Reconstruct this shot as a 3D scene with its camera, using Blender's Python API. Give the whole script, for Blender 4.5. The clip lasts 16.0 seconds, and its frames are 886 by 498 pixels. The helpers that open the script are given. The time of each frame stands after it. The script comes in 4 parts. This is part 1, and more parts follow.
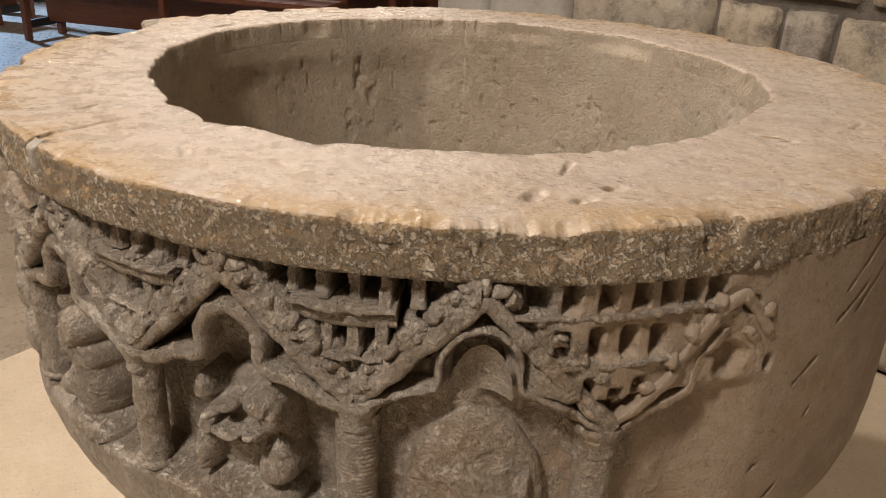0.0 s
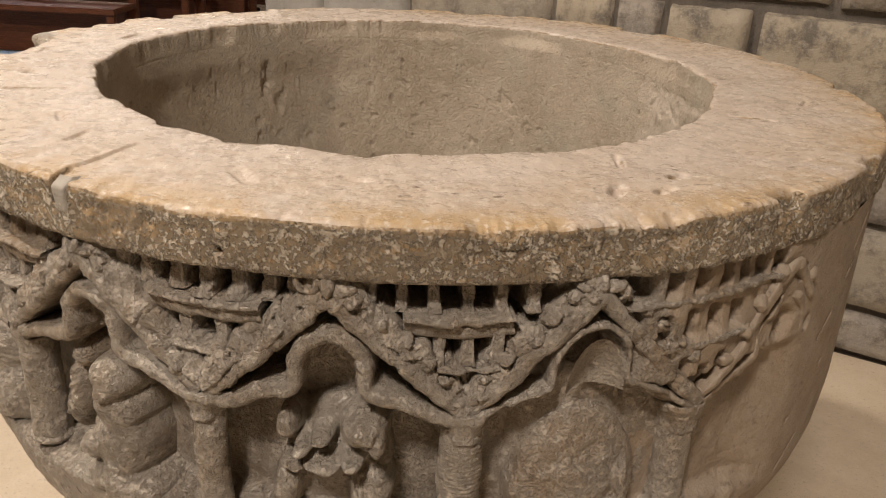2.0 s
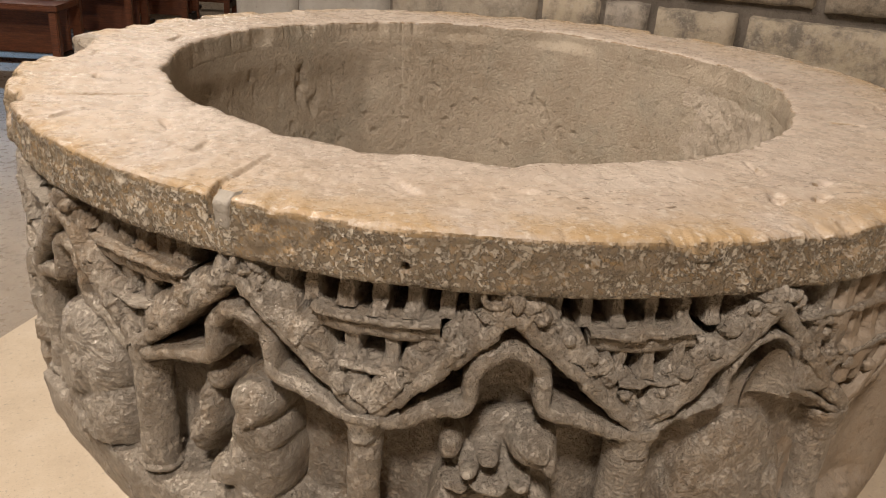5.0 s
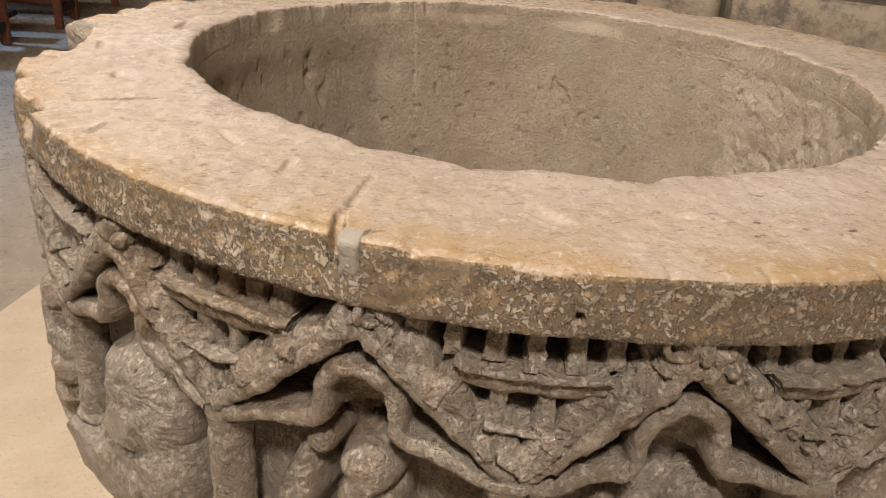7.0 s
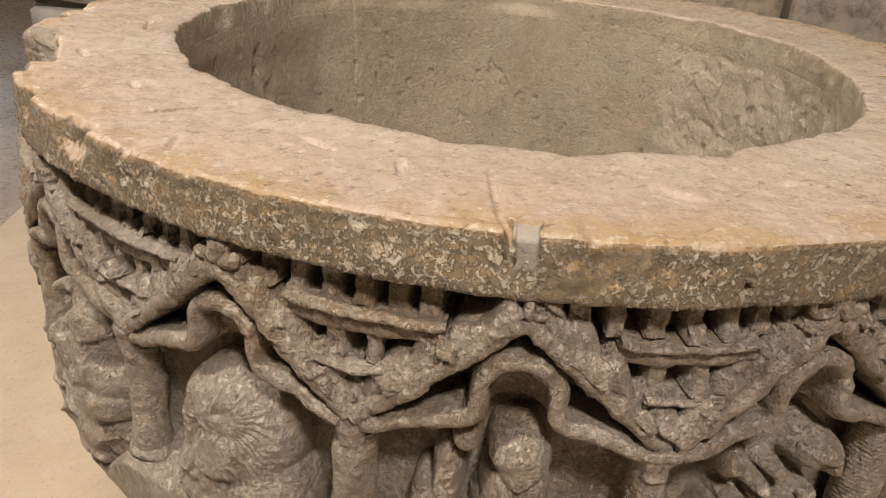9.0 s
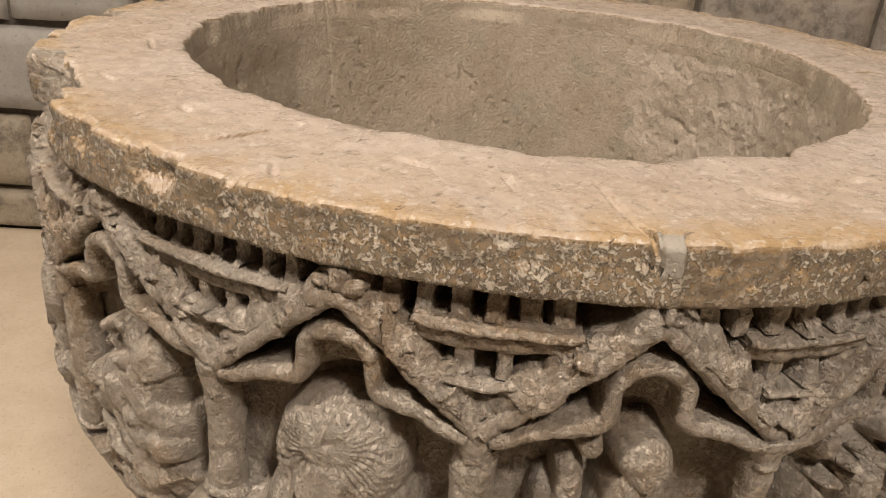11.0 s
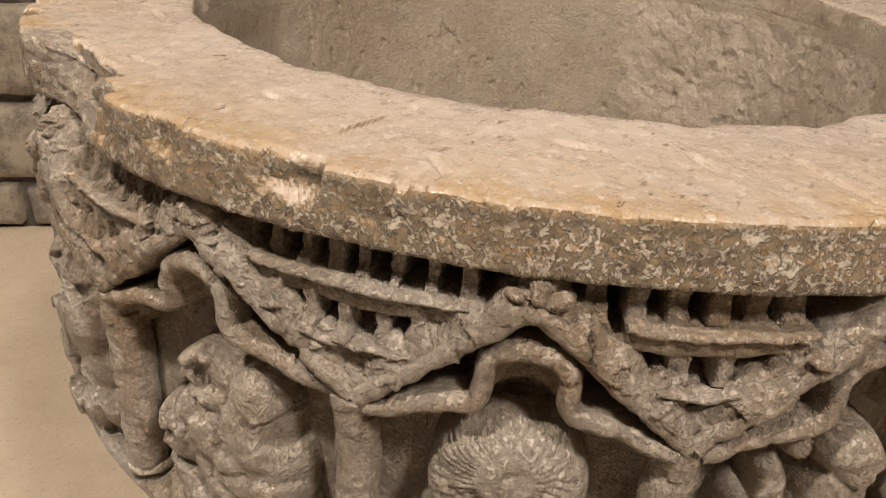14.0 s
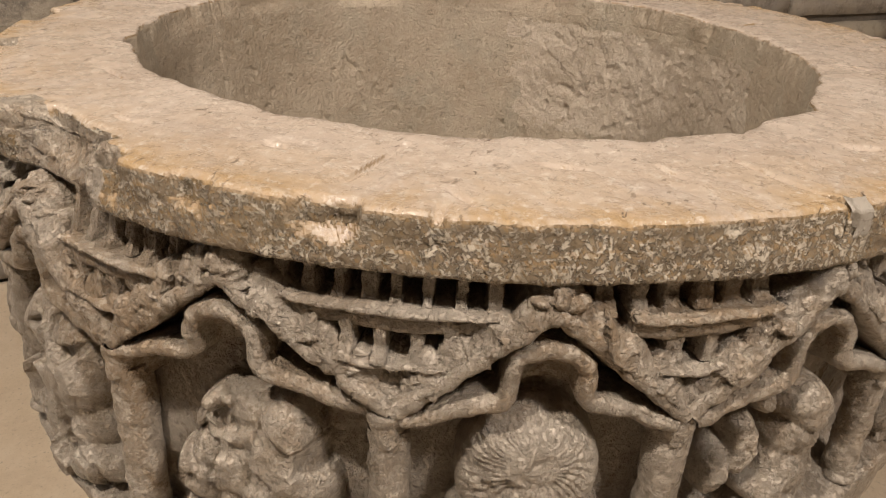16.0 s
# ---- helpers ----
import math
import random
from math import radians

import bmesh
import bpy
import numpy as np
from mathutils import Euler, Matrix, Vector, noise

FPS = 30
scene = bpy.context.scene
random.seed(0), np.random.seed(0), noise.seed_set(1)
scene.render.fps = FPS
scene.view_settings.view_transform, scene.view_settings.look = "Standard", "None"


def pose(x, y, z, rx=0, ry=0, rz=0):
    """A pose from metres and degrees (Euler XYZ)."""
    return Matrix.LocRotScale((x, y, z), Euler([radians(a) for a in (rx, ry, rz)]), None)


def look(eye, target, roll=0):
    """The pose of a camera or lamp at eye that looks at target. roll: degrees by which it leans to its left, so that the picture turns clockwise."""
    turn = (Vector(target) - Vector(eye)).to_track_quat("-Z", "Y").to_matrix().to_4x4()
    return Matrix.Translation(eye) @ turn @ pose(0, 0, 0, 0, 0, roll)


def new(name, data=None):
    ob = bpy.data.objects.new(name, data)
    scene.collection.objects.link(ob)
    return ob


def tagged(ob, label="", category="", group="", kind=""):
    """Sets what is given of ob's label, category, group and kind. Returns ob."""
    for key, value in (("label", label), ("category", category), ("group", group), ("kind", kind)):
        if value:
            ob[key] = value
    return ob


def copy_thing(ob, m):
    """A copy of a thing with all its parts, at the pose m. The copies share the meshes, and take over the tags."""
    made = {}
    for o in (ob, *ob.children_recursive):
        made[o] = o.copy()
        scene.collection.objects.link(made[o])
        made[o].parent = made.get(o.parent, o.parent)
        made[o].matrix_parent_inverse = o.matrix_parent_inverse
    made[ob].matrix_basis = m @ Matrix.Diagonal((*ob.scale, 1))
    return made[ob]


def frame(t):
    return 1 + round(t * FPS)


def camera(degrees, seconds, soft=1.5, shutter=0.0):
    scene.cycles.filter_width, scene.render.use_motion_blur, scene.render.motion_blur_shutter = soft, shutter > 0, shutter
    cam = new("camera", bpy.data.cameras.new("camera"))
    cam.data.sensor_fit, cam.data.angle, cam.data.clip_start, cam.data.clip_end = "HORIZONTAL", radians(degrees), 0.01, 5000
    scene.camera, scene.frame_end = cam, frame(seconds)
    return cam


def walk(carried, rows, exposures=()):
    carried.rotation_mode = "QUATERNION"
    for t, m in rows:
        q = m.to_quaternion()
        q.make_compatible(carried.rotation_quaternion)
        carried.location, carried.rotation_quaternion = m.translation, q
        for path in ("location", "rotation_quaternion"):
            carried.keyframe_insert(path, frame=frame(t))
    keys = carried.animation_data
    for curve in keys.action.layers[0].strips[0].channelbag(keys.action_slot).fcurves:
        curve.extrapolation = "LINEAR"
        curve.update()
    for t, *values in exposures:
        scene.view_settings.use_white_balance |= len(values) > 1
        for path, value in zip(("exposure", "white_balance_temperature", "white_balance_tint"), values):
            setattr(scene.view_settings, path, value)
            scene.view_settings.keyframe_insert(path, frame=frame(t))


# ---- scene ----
cam = camera(56.6, 16.0, soft=1.0)

PATH = [
    (0, (0.067, 0.053, 1.215), (0.044, 1.883, 0.409), 2.6),
    (0.5, (0.007, 0.057, 1.217), (0.088, 1.889, 0.417), 2.2),
    (1, (-0.048, 0.065, 1.219), (0.174, 1.887, 0.423), 2.1),
    (1.5, (-0.101, 0.074, 1.217), (0.258, 1.874, 0.422), 2.3),
    (2, (-0.165, 0.084, 1.213), (0.302, 1.857, 0.415), 2.7),
    (2.5, (-0.219, 0.091, 1.211), (0.307, 1.847, 0.409), 3.0),
    (3, (-0.259, 0.089, 1.21), (0.305, 1.832, 0.407), 3.3),
    (3.2, (-0.273, 0.087, 1.212), (0.308, 1.822, 0.404), 3.6),
    (5.3, (-0.346, 0.175, 1.207), (0.292, 1.897, 0.415), 3.8),
    (5.5, (-0.354, 0.191, 1.209), (0.294, 1.907, 0.411), 3.8),
    (6, (-0.382, 0.239, 1.209), (0.305, 1.931, 0.393), 4.1),
    (6.5, (-0.41, 0.274, 1.205), (0.313, 1.941, 0.37), 4.3),
    (7, (-0.436, 0.304, 1.202), (0.337, 1.942, 0.353), 4.4),
    (7.5, (-0.471, 0.334, 1.196), (0.381, 1.928, 0.338), 4.3),
    (8, (-0.522, 0.367, 1.192), (0.44, 1.895, 0.333), 4.2),
    (8.5, (-0.568, 0.389, 1.194), (0.48, 1.858, 0.331), 4.2),
    (9, (-0.613, 0.406, 1.197), (0.502, 1.827, 0.336), 4.2),
    (9.2, (-0.629, 0.412, 1.198), (0.508, 1.816, 0.341), 4.2),
    (11.3, (-0.738, 0.536, 1.197), (0.602, 1.757, 0.353), 4.1),
    (11.5, (-0.74, 0.553, 1.194), (0.611, 1.761, 0.347), 3.9),
    (12, (-0.751, 0.604, 1.185), (0.636, 1.762, 0.327), 3.7),
    (12.5, (-0.756, 0.638, 1.183), (0.658, 1.752, 0.31), 3.8),
    (13, (-0.771, 0.679, 1.184), (0.67, 1.738, 0.289), 4.0),
    (13.5, (-0.786, 0.705, 1.182), (0.675, 1.723, 0.27), 4.1),
    (14, (-0.792, 0.722, 1.176), (0.69, 1.698, 0.254), 4.0),
    (14.5, (-0.799, 0.737, 1.174), (0.708, 1.672, 0.25), 3.8),
    (15, (-0.83, 0.76, 1.179), (0.726, 1.623, 0.265), 3.5),
    (15.5, (-0.857, 0.776, 1.187), (0.755, 1.553, 0.294), 3.1),
    (16, (-0.889, 0.791, 1.201), (0.777, 1.475, 0.332), 2.8),
]
walk(cam, [(t, look(eye, target, roll)) for t, eye, target, roll in PATH])


# ---- world and light ----
world = bpy.data.worlds.new("world")
scene.world = world
world.use_nodes = True
bg = world.node_tree.nodes["Background"]
bg.inputs[0].default_value = (0.62, 0.66, 0.75, 1)
bg.inputs[1].default_value = 0.05


def area_lamp(name, eye, target, watts, size, colour):
    data = bpy.data.lights.new(name, "AREA")
    data.shape, data.size, data.energy, data.color = "DISK", size, watts, colour
    ob = new(name, data)
    ob.matrix_world = look(eye, target)
    return ob


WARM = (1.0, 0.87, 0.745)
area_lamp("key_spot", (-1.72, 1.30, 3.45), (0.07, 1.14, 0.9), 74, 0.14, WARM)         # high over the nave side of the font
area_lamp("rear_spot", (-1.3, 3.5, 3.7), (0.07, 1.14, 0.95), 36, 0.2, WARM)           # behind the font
# unseen soft fill from the visitor's side, added to brighten the front carving
area_lamp("front_fill", (-1.20, -1.05, 3.65), (0.05, 1.1, 0.8), 98, 0.45, (1.0, 0.88, 0.78))
nave = area_lamp("nave_lamp", (-1.2, 10.2, 3.0), (0.0, 1.2, 1.0), 76, 5.0, (1.0, 0.87, 0.74))       # row of lit nave lamps far behind
nave.data.shape, nave.data.size_y = "RECTANGLE", 0.45
beam = bpy.data.lights.new("daylight_beam", "SPOT")          # cool daylight from a high nave window, falling on the floor by the pews
beam.energy, beam.color, beam.spot_size, beam.spot_blend, beam.shadow_soft_size = 5200, (0.36, 0.60, 1.0), radians(34), 0.5, 0.25
new("daylight_beam", beam).matrix_world = look((-6.9, 9.6, 4.3), (-3.0, 6.6, 0.0))

# ---- materials ----


def node_mat(name):
    m = bpy.data.materials.new(name)
    m.use_nodes = True
    t = m.node_tree
    t.nodes.clear()
    out = t.nodes.new("ShaderNodeOutputMaterial")
    b = t.nodes.new("ShaderNodeBsdfPrincipled")
    t.links.new(b.outputs[0], out.inputs[0])
    return m, t, b


def tex_noise(t, scale, detail=6.0, rough=0.6, stretch=None, kind="object", distort=0.0):
    n = t.nodes.new("ShaderNodeTexNoise")
    n.inputs["Scale"].default_value, n.inputs["Detail"].default_value = scale, detail
    n.inputs["Roughness"].default_value, n.inputs["Distortion"].default_value = rough, distort
    g = t.nodes.new("ShaderNodeNewGeometry")
    if stretch:
        mp = t.nodes.new("ShaderNodeMapping")
        mp.inputs["Scale"].default_value = stretch
        t.links.new(g.outputs["Position"], mp.inputs[0])
        t.links.new(mp.outputs[0], n.inputs["Vector"])
    else:
        t.links.new(g.outputs["Position"], n.inputs["Vector"])
    return n.outputs["Fac"]


def ramp(t, fac, stops):
    r = t.nodes.new("ShaderNodeValToRGB")
    t.links.new(fac, r.inputs[0])
    while len(r.color_ramp.elements) < len(stops):
        r.color_ramp.elements.new(0.5)
    for e, (p, c) in zip(r.color_ramp.elements, stops):
        e.position = p
        e.color = (*c, 1) if len(c) == 3 else c
    return r.outputs[0]


def mix(t, fac, a, b, mode="MIX"):
    m = t.nodes.new("ShaderNodeMix")
    m.data_type, m.blend_type = "RGBA", mode
    for s, v in ((0, fac), (6, a), (7, b)):
        if isinstance(v, (int, float)):
            m.inputs[s].default_value = v
        elif isinstance(v, tuple):
            m.inputs[s].default_value = (*v, 1)
        else:
            t.links.new(v, m.inputs[s])
    return m.outputs[2]


def grey(v):
    return (v, v, v)


def bump(t, b, height, dist, strength=1.0, chain=None):
    n = t.nodes.new("ShaderNodeBump")
    n.inputs["Distance"].default_value, n.inputs["Strength"].default_value = dist, strength
    t.links.new(height, n.inputs["Height"])
    if chain is not None:
        t.links.new(chain, n.inputs["Normal"])
    t.links.new(n.outputs[0], b.inputs["Normal"])
    return n.outputs[0]


def stone(name, base, dark, pale, honey=None, rough=(0.45, 0.75), grain=1.0, specks=0.0, honey_at=(0.5, 0.66), pits=0.6):
    """Limestone: broad mottling, honey stain, pale scuffs, specks and fine pits."""
    m, t, b = node_mat(name)
    c = ramp(t, tex_noise(t, 8, 7, 0.68), [(0.3, dark), (0.5, base), (0.72, pale)])
    if honey:
        f = ramp(t, tex_noise(t, 5.2, 8, 0.7, distort=0.8), [(honey_at[0], grey(0)), (honey_at[1], grey(0.8))])
        c = mix(t, f, c, honey)
    f = ramp(t, tex_noise(t, 48, 8, 0.75), [(0.50, grey(0)), (0.66, grey(0.6))])
    c = mix(t, f, c, pale)
    f = ramp(t, tex_noise(t, 95, 5, 0.7), [(0.30, grey(pits)), (0.42, grey(0))])
    c = mix(t, f, c, tuple(0.35 * v for v in dark))
    f = ramp(t, tex_noise(t, 230, 3, 0.62), [(0.33, grey(0.5 * pits)), (0.42, grey(0))])
    c = mix(t, f, c, tuple(0.45 * v for v in dark))
    if specks:
        f = ramp(t, tex_noise(t, 280, 3, 0.6), [(0.58, grey(0)), (0.68, grey(0.4 * specks))])
        c = mix(t, f, c, tuple(min(0.8, 1.25 * v) for v in pale))
        f = ramp(t, tex_noise(t, 105, 5, 0.66), [(0.53, grey(0)), (0.59, grey(specks))])
        f = mix(t, 1.0, f, ramp(t, tex_noise(t, 22, 6, 0.7), [(0.38, grey(0.2)), (0.56, grey(1.0))]), "MULTIPLY")
        c = mix(t, f, c, tuple(min(0.8, 1.35 * v) for v in pale))
    t.links.new(c, b.inputs["Base Color"])
    t.links.new(ramp(t, tex_noise(t, 34, 7, 0.7), [(0.35, grey(rough[0])), (0.65, grey(rough[1]))]), b.inputs["Roughness"])
    n1 = bump(t, b, tex_noise(t, 62, 6, 0.66), 0.0013 * grain)
    n2 = bump(t, b, ramp(t, tex_noise(t, 240, 4, 0.7), [(0.34, grey(0)), (0.56, grey(1))]), 0.0008 * grain, chain=n1)
    bump(t, b, tex_noise(t, 620, 2, 0.6), 0.0003 * grain, chain=n2)
    return m


LIMESTONE = stone("carved_limestone", (0.36, 0.308, 0.248), (0.235, 0.188, 0.14), (0.49, 0.435, 0.365), (0.315, 0.222, 0.135), (0.22, 0.52), 2.2, 0.5, (0.50, 0.66))
BASIN_STONE = stone("basin_limestone", (0.385, 0.318, 0.24), (0.31, 0.25, 0.18), (0.455, 0.39, 0.305), (0.34, 0.305, 0.24), (0.55, 0.8), 1.3, 0.2, pits=0.55)
SCAB_STONE = stone("crumbled_pale_limestone", (0.46, 0.39, 0.31), (0.39, 0.325, 0.25), (0.53, 0.465, 0.385), None, (0.6, 0.85), 1.3, 0.2, pits=0.5)
SMOOTH_STONE = stone("plain_body_limestone", (0.35, 0.28, 0.21), (0.27, 0.21, 0.15), (0.42, 0.35, 0.275), (0.33, 0.235, 0.15), (0.4, 0.7), 0.7, 0.08)
MORTAR = stone("repair_mortar", (0.31, 0.275, 0.23), (0.25, 0.22, 0.18), (0.38, 0.345, 0.295), None, (0.5, 0.75), 0.5)
FLOOR_CREAM = stone("cream_floor_stone", (0.62, 0.515, 0.385), (0.56, 0.46, 0.34), (0.68, 0.58, 0.455), None, (0.3, 0.5), 0.25)
FLOOR_BROWN = stone("nave_floor_stone", (0.33, 0.27, 0.21), (0.26, 0.21, 0.16), (0.40, 0.34, 0.27), None, (0.22, 0.4), 0.3)
PALE_BLOCK = stone("pale_dressed_block", (0.36, 0.34, 0.31), (0.29, 0.27, 0.24), (0.42, 0.40, 0.37), None, (0.6, 0.8), 0.6)
JOINT = stone("dark_mortar_joint", (0.17, 0.145, 0.12), (0.11, 0.095, 0.078), (0.23, 0.20, 0.165), None, (0.7, 0.9), 2.0)
PLASTER = stone("old_plaster", (0.55, 0.49, 0.41), (0.47, 0.41, 0.33), (0.62, 0.56, 0.48), None, (0.7, 0.9), 0.6)


def rim_stone():
    """The lip: hand-polished, honey-stained top; its upright face, coloured darker partly as shade, with a pale crust
    of specks and pits.
    """
    m, t, b = node_mat("worn_rim_limestone")
    g = t.nodes.new("ShaderNodeNewGeometry")
    top = ramp(t, tex_noise(t, 8, 7, 0.68), [(0.3, (0.385, 0.318, 0.265)), (0.5, (0.445, 0.375, 0.315)), (0.72, (0.50, 0.435, 0.375))])
    off = t.nodes.new("ShaderNodeVectorMath")
    off.operation, off.inputs[1].default_value = "SUBTRACT", (0.071, 1.141, 1.0)
    far = t.nodes.new("ShaderNodeVectorMath")
    far.operation = "LENGTH"
    t.links.new(g.outputs["Position"], off.inputs[0])
    t.links.new(off.outputs[0], far.inputs[0])
    hand = ramp(t, far.outputs["Value"], [(0.43, grey(0.07)), (0.51, grey(0.38)), (0.55, grey(1.0))])
    stain = ramp(t, tex_noise(t, 5.2, 9, 0.72, distort=0.8), [(0.40, grey(0.0)), (0.56, grey(0.85))])
    top = mix(t, mix(t, 1.0, stain, hand, "MULTIPLY"), top, (0.365, 0.243, 0.112))
    top = mix(t, ramp(t, tex_noise(t, 60, 8, 0.76), [(0.52, grey(0)), (0.64, grey(0.5))]), top, (0.54, 0.48, 0.405))
    top = mix(t, ramp(t, tex_noise(t, 95, 5, 0.7), [(0.30, grey(0.75)), (0.38, grey(0))]), top, (0.15, 0.11, 0.08))
    top = mix(t, ramp(t, tex_noise(t, 150, 4, 0.65), [(0.57, grey(0)), (0.64, grey(0.55))]), top, (0.60, 0.545, 0.475))
    # short dark cracks and pits, thicker in some places
    nick = ramp(t, tex_noise(t, 120, 3, 0.6, (0.55, 1.5, 1.0), distort=0.5), [(0.625, grey(0)), (0.665, grey(0.9))])
    nick = mix(t, 1.0, nick, ramp(t, tex_noise(t, 11, 4, 0.6), [(0.42, grey(0.15)), (0.60, grey(1.0))]), "MULTIPLY")
    top = mix(t, nick, top, (0.13, 0.095, 0.068))
    # brown face base, set darker than the top to stand in for shade
    face = ramp(t, tex_noise(t, 18, 7, 0.7), [(0.3, (0.165, 0.125, 0.083)), (0.5, (0.235, 0.185, 0.128)), (0.7, (0.285, 0.225, 0.15))])
    grains = ramp(t, tex_noise(t, 260, 3, 0.6), [(0.505, grey(0)), (0.58, grey(0.9))])
    patch = ramp(t, tex_noise(t, 85, 6, 0.72, distort=0.6), [(0.525, grey(0)), (0.575, grey(1.0))])
    crust = mix(t, 1.0, grains, patch, "LIGHTEN")
    crust = mix(t, 1.0, crust, ramp(t, tex_noise(t, 17, 5, 0.7), [(0.36, grey(0.12)), (0.55, grey(1.0))]), "MULTIPLY")
    face = mix(t, crust, face, (0.60, 0.535, 0.44))
    face = mix(t, ramp(t, tex_noise(t, 60, 8, 0.82), [(0.58, grey(0)), (0.68, grey(0.25))]), face, (0.40, 0.33, 0.245))
    # from upright to level, with an uneven border; shade is in the face colour
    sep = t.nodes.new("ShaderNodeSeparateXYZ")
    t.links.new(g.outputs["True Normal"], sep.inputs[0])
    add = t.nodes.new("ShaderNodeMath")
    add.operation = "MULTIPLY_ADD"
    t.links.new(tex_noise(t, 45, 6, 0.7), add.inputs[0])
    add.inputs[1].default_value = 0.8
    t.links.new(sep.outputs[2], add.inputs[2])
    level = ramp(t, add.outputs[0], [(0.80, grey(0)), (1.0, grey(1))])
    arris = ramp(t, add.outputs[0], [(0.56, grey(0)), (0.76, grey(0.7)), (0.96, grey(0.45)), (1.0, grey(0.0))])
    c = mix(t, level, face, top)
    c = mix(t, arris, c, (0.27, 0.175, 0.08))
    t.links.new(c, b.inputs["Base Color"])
    t.links.new(ramp(t, tex_noise(t, 34, 7, 0.7), [(0.42, grey(0.14)), (0.58, grey(0.44))]), b.inputs["Roughness"])
    n1 = bump(t, b, tex_noise(t, 46, 5, 0.62), 0.0016)
    n2 = bump(t, b, mix(t, level, crust, grey(0.3)), 0.0024, chain=n1)
    bump(t, b, ramp(t, tex_noise(t, 230, 4, 0.7), [(0.32, grey(0)), (0.58, grey(1))]), 0.00032, chain=n2)
    return m


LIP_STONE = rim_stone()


def masonry():
    """Wall blocks: each stone takes its own tone, grey to ochre."""
    m, t, b = node_mat("masonry_block")
    oi = t.nodes.new("ShaderNodeObjectInfo")
    tone = ramp(t, oi.outputs["Random"], [(0.0, (0.20, 0.185, 0.168)), (0.3, (0.30, 0.272, 0.23)), (0.55, (0.40, 0.34, 0.25)), (0.8, (0.235, 0.212, 0.185)), (1.0, (0.32, 0.29, 0.26))])
    c = mix(t, ramp(t, tex_noise(t, 9, 7, 0.68), [(0.35, grey(0.0)), (0.68, grey(0.7))]), tone, (0.43, 0.365, 0.285))
    c = mix(t, ramp(t, tex_noise(t, 14, 8, 0.75), [(0.36, grey(0.85)), (0.54, grey(0))]), c, (0.12, 0.105, 0.09))
    c = mix(t, ramp(t, tex_noise(t, 70, 4, 0.7), [(0.54, grey(0)), (0.66, grey(0.6))]), c, (0.42, 0.38, 0.32))
    t.links.new(c, b.inputs["Base Color"])
    b.inputs["Roughness"].default_value = 0.85
    n1 = bump(t, b, tex_noise(t, 22, 7, 0.65), 0.008)
    bump(t, b, tex_noise(t, 150, 4, 0.7), 0.004, chain=n1)
    return m


MASONRY = masonry()


def wood(name, light, dark, rough):
    m, t, b = node_mat(name)
    c = ramp(t, tex_noise(t, 9, 7, 0.62, (1, 1, 14)), [(0.3, dark), (0.7, light)])
    c = mix(t, ramp(t, tex_noise(t, 60, 4, 0.6, (1, 1, 8)), [(0.4, grey(0.5)), (0.6, grey(0))]), c, tuple(0.5 * v for v in dark))
    t.links.new(c, b.inputs["Base Color"])
    t.links.new(ramp(t, tex_noise(t, 12, 4), [(0.3, grey(rough)), (0.7, grey(rough + 0.2))]), b.inputs["Roughness"])
    bump(t, b, tex_noise(t, 70, 5, 0.6, (1, 1, 9)), 0.001)
    return m


PEW_WOOD = wood("varnished_pew_wood", (0.32, 0.11, 0.045), (0.15, 0.05, 0.022), 0.3)
DARK_WOOD = wood("dark_pew_wood", (0.03, 0.014, 0.009), (0.012, 0.007, 0.005), 0.4)

# ---- shape helpers ----
CX, CY = 0.071, 1.141            # axis of the font
RIM, BORE, TOP = 0.558, 0.400, 1.0
TABLE = np.random.RandomState(7).rand(64, 64, 64)


def lattice(p):
    """Smooth value noise, 0 to 1, at an array of points."""
    i = np.floor(p).astype(int)
    f = p - i
    f = f * f * (3 - 2 * f)
    out = 0
    for dx in (0, 1):
        for dy in (0, 1):
            for dz in (0, 1):
                w = (f[..., 0] if dx else 1 - f[..., 0]) * (f[..., 1] if dy else 1 - f[..., 1]) * (f[..., 2] if dz else 1 - f[..., 2])
                out = out + w * TABLE[(i[..., 0] + dx) % 64, (i[..., 1] + dy) % 64, (i[..., 2] + dz) % 64]
    return out


def fbm(p, scale, octaves=4, gain=0.5):
    """Layered noise, about -1 to 1."""
    out, amp, total = 0, 1.0, 0.0
    for k in range(octaves):
        out = out + amp * (lattice(p * scale * 2 ** k + 11.3 * k + 100) * 2 - 1)
        total += amp
        amp *= gain
    return out / total * 1.6


def ridged(p, scale, octaves=4):
    out, amp = 0, 1.0
    for k in range(octaves):
        out = out + amp * (1 - np.abs(lattice(p * scale * 2 ** k + 7.7 * k + 60) * 2 - 1) * 2)
        amp *= 0.5
    return out / 1.9


def wrap(th, z, r):
    """Degrees round the font (0 faces -y, growing to +x), height and radius to the world."""
    a = np.radians(th)
    r = r + 0.010 * smooth(-82, -108, th) * smooth(-175, -160, th) * smooth(0.953, 0.90, z) * smooth(0.3, 0.5, z)
    return np.stack([CX + r * np.sin(a), CY - r * np.cos(a), z + 0 * a], -1)


def smooth(a, b, x):
    t = np.clip((x - a) / (b - a), 0, 1)
    return t * t * (3 - 2 * t)


def grid_faces(n, m, closed=False):
    j = np.arange(n if closed else n - 1)[:, None]
    k = np.arange(m - 1)[None, :]
    a = j * m + k
    b = ((j + 1) % n) * m + k
    return np.stack([a, b, b + 1, a + 1], -1).reshape(-1, 4)


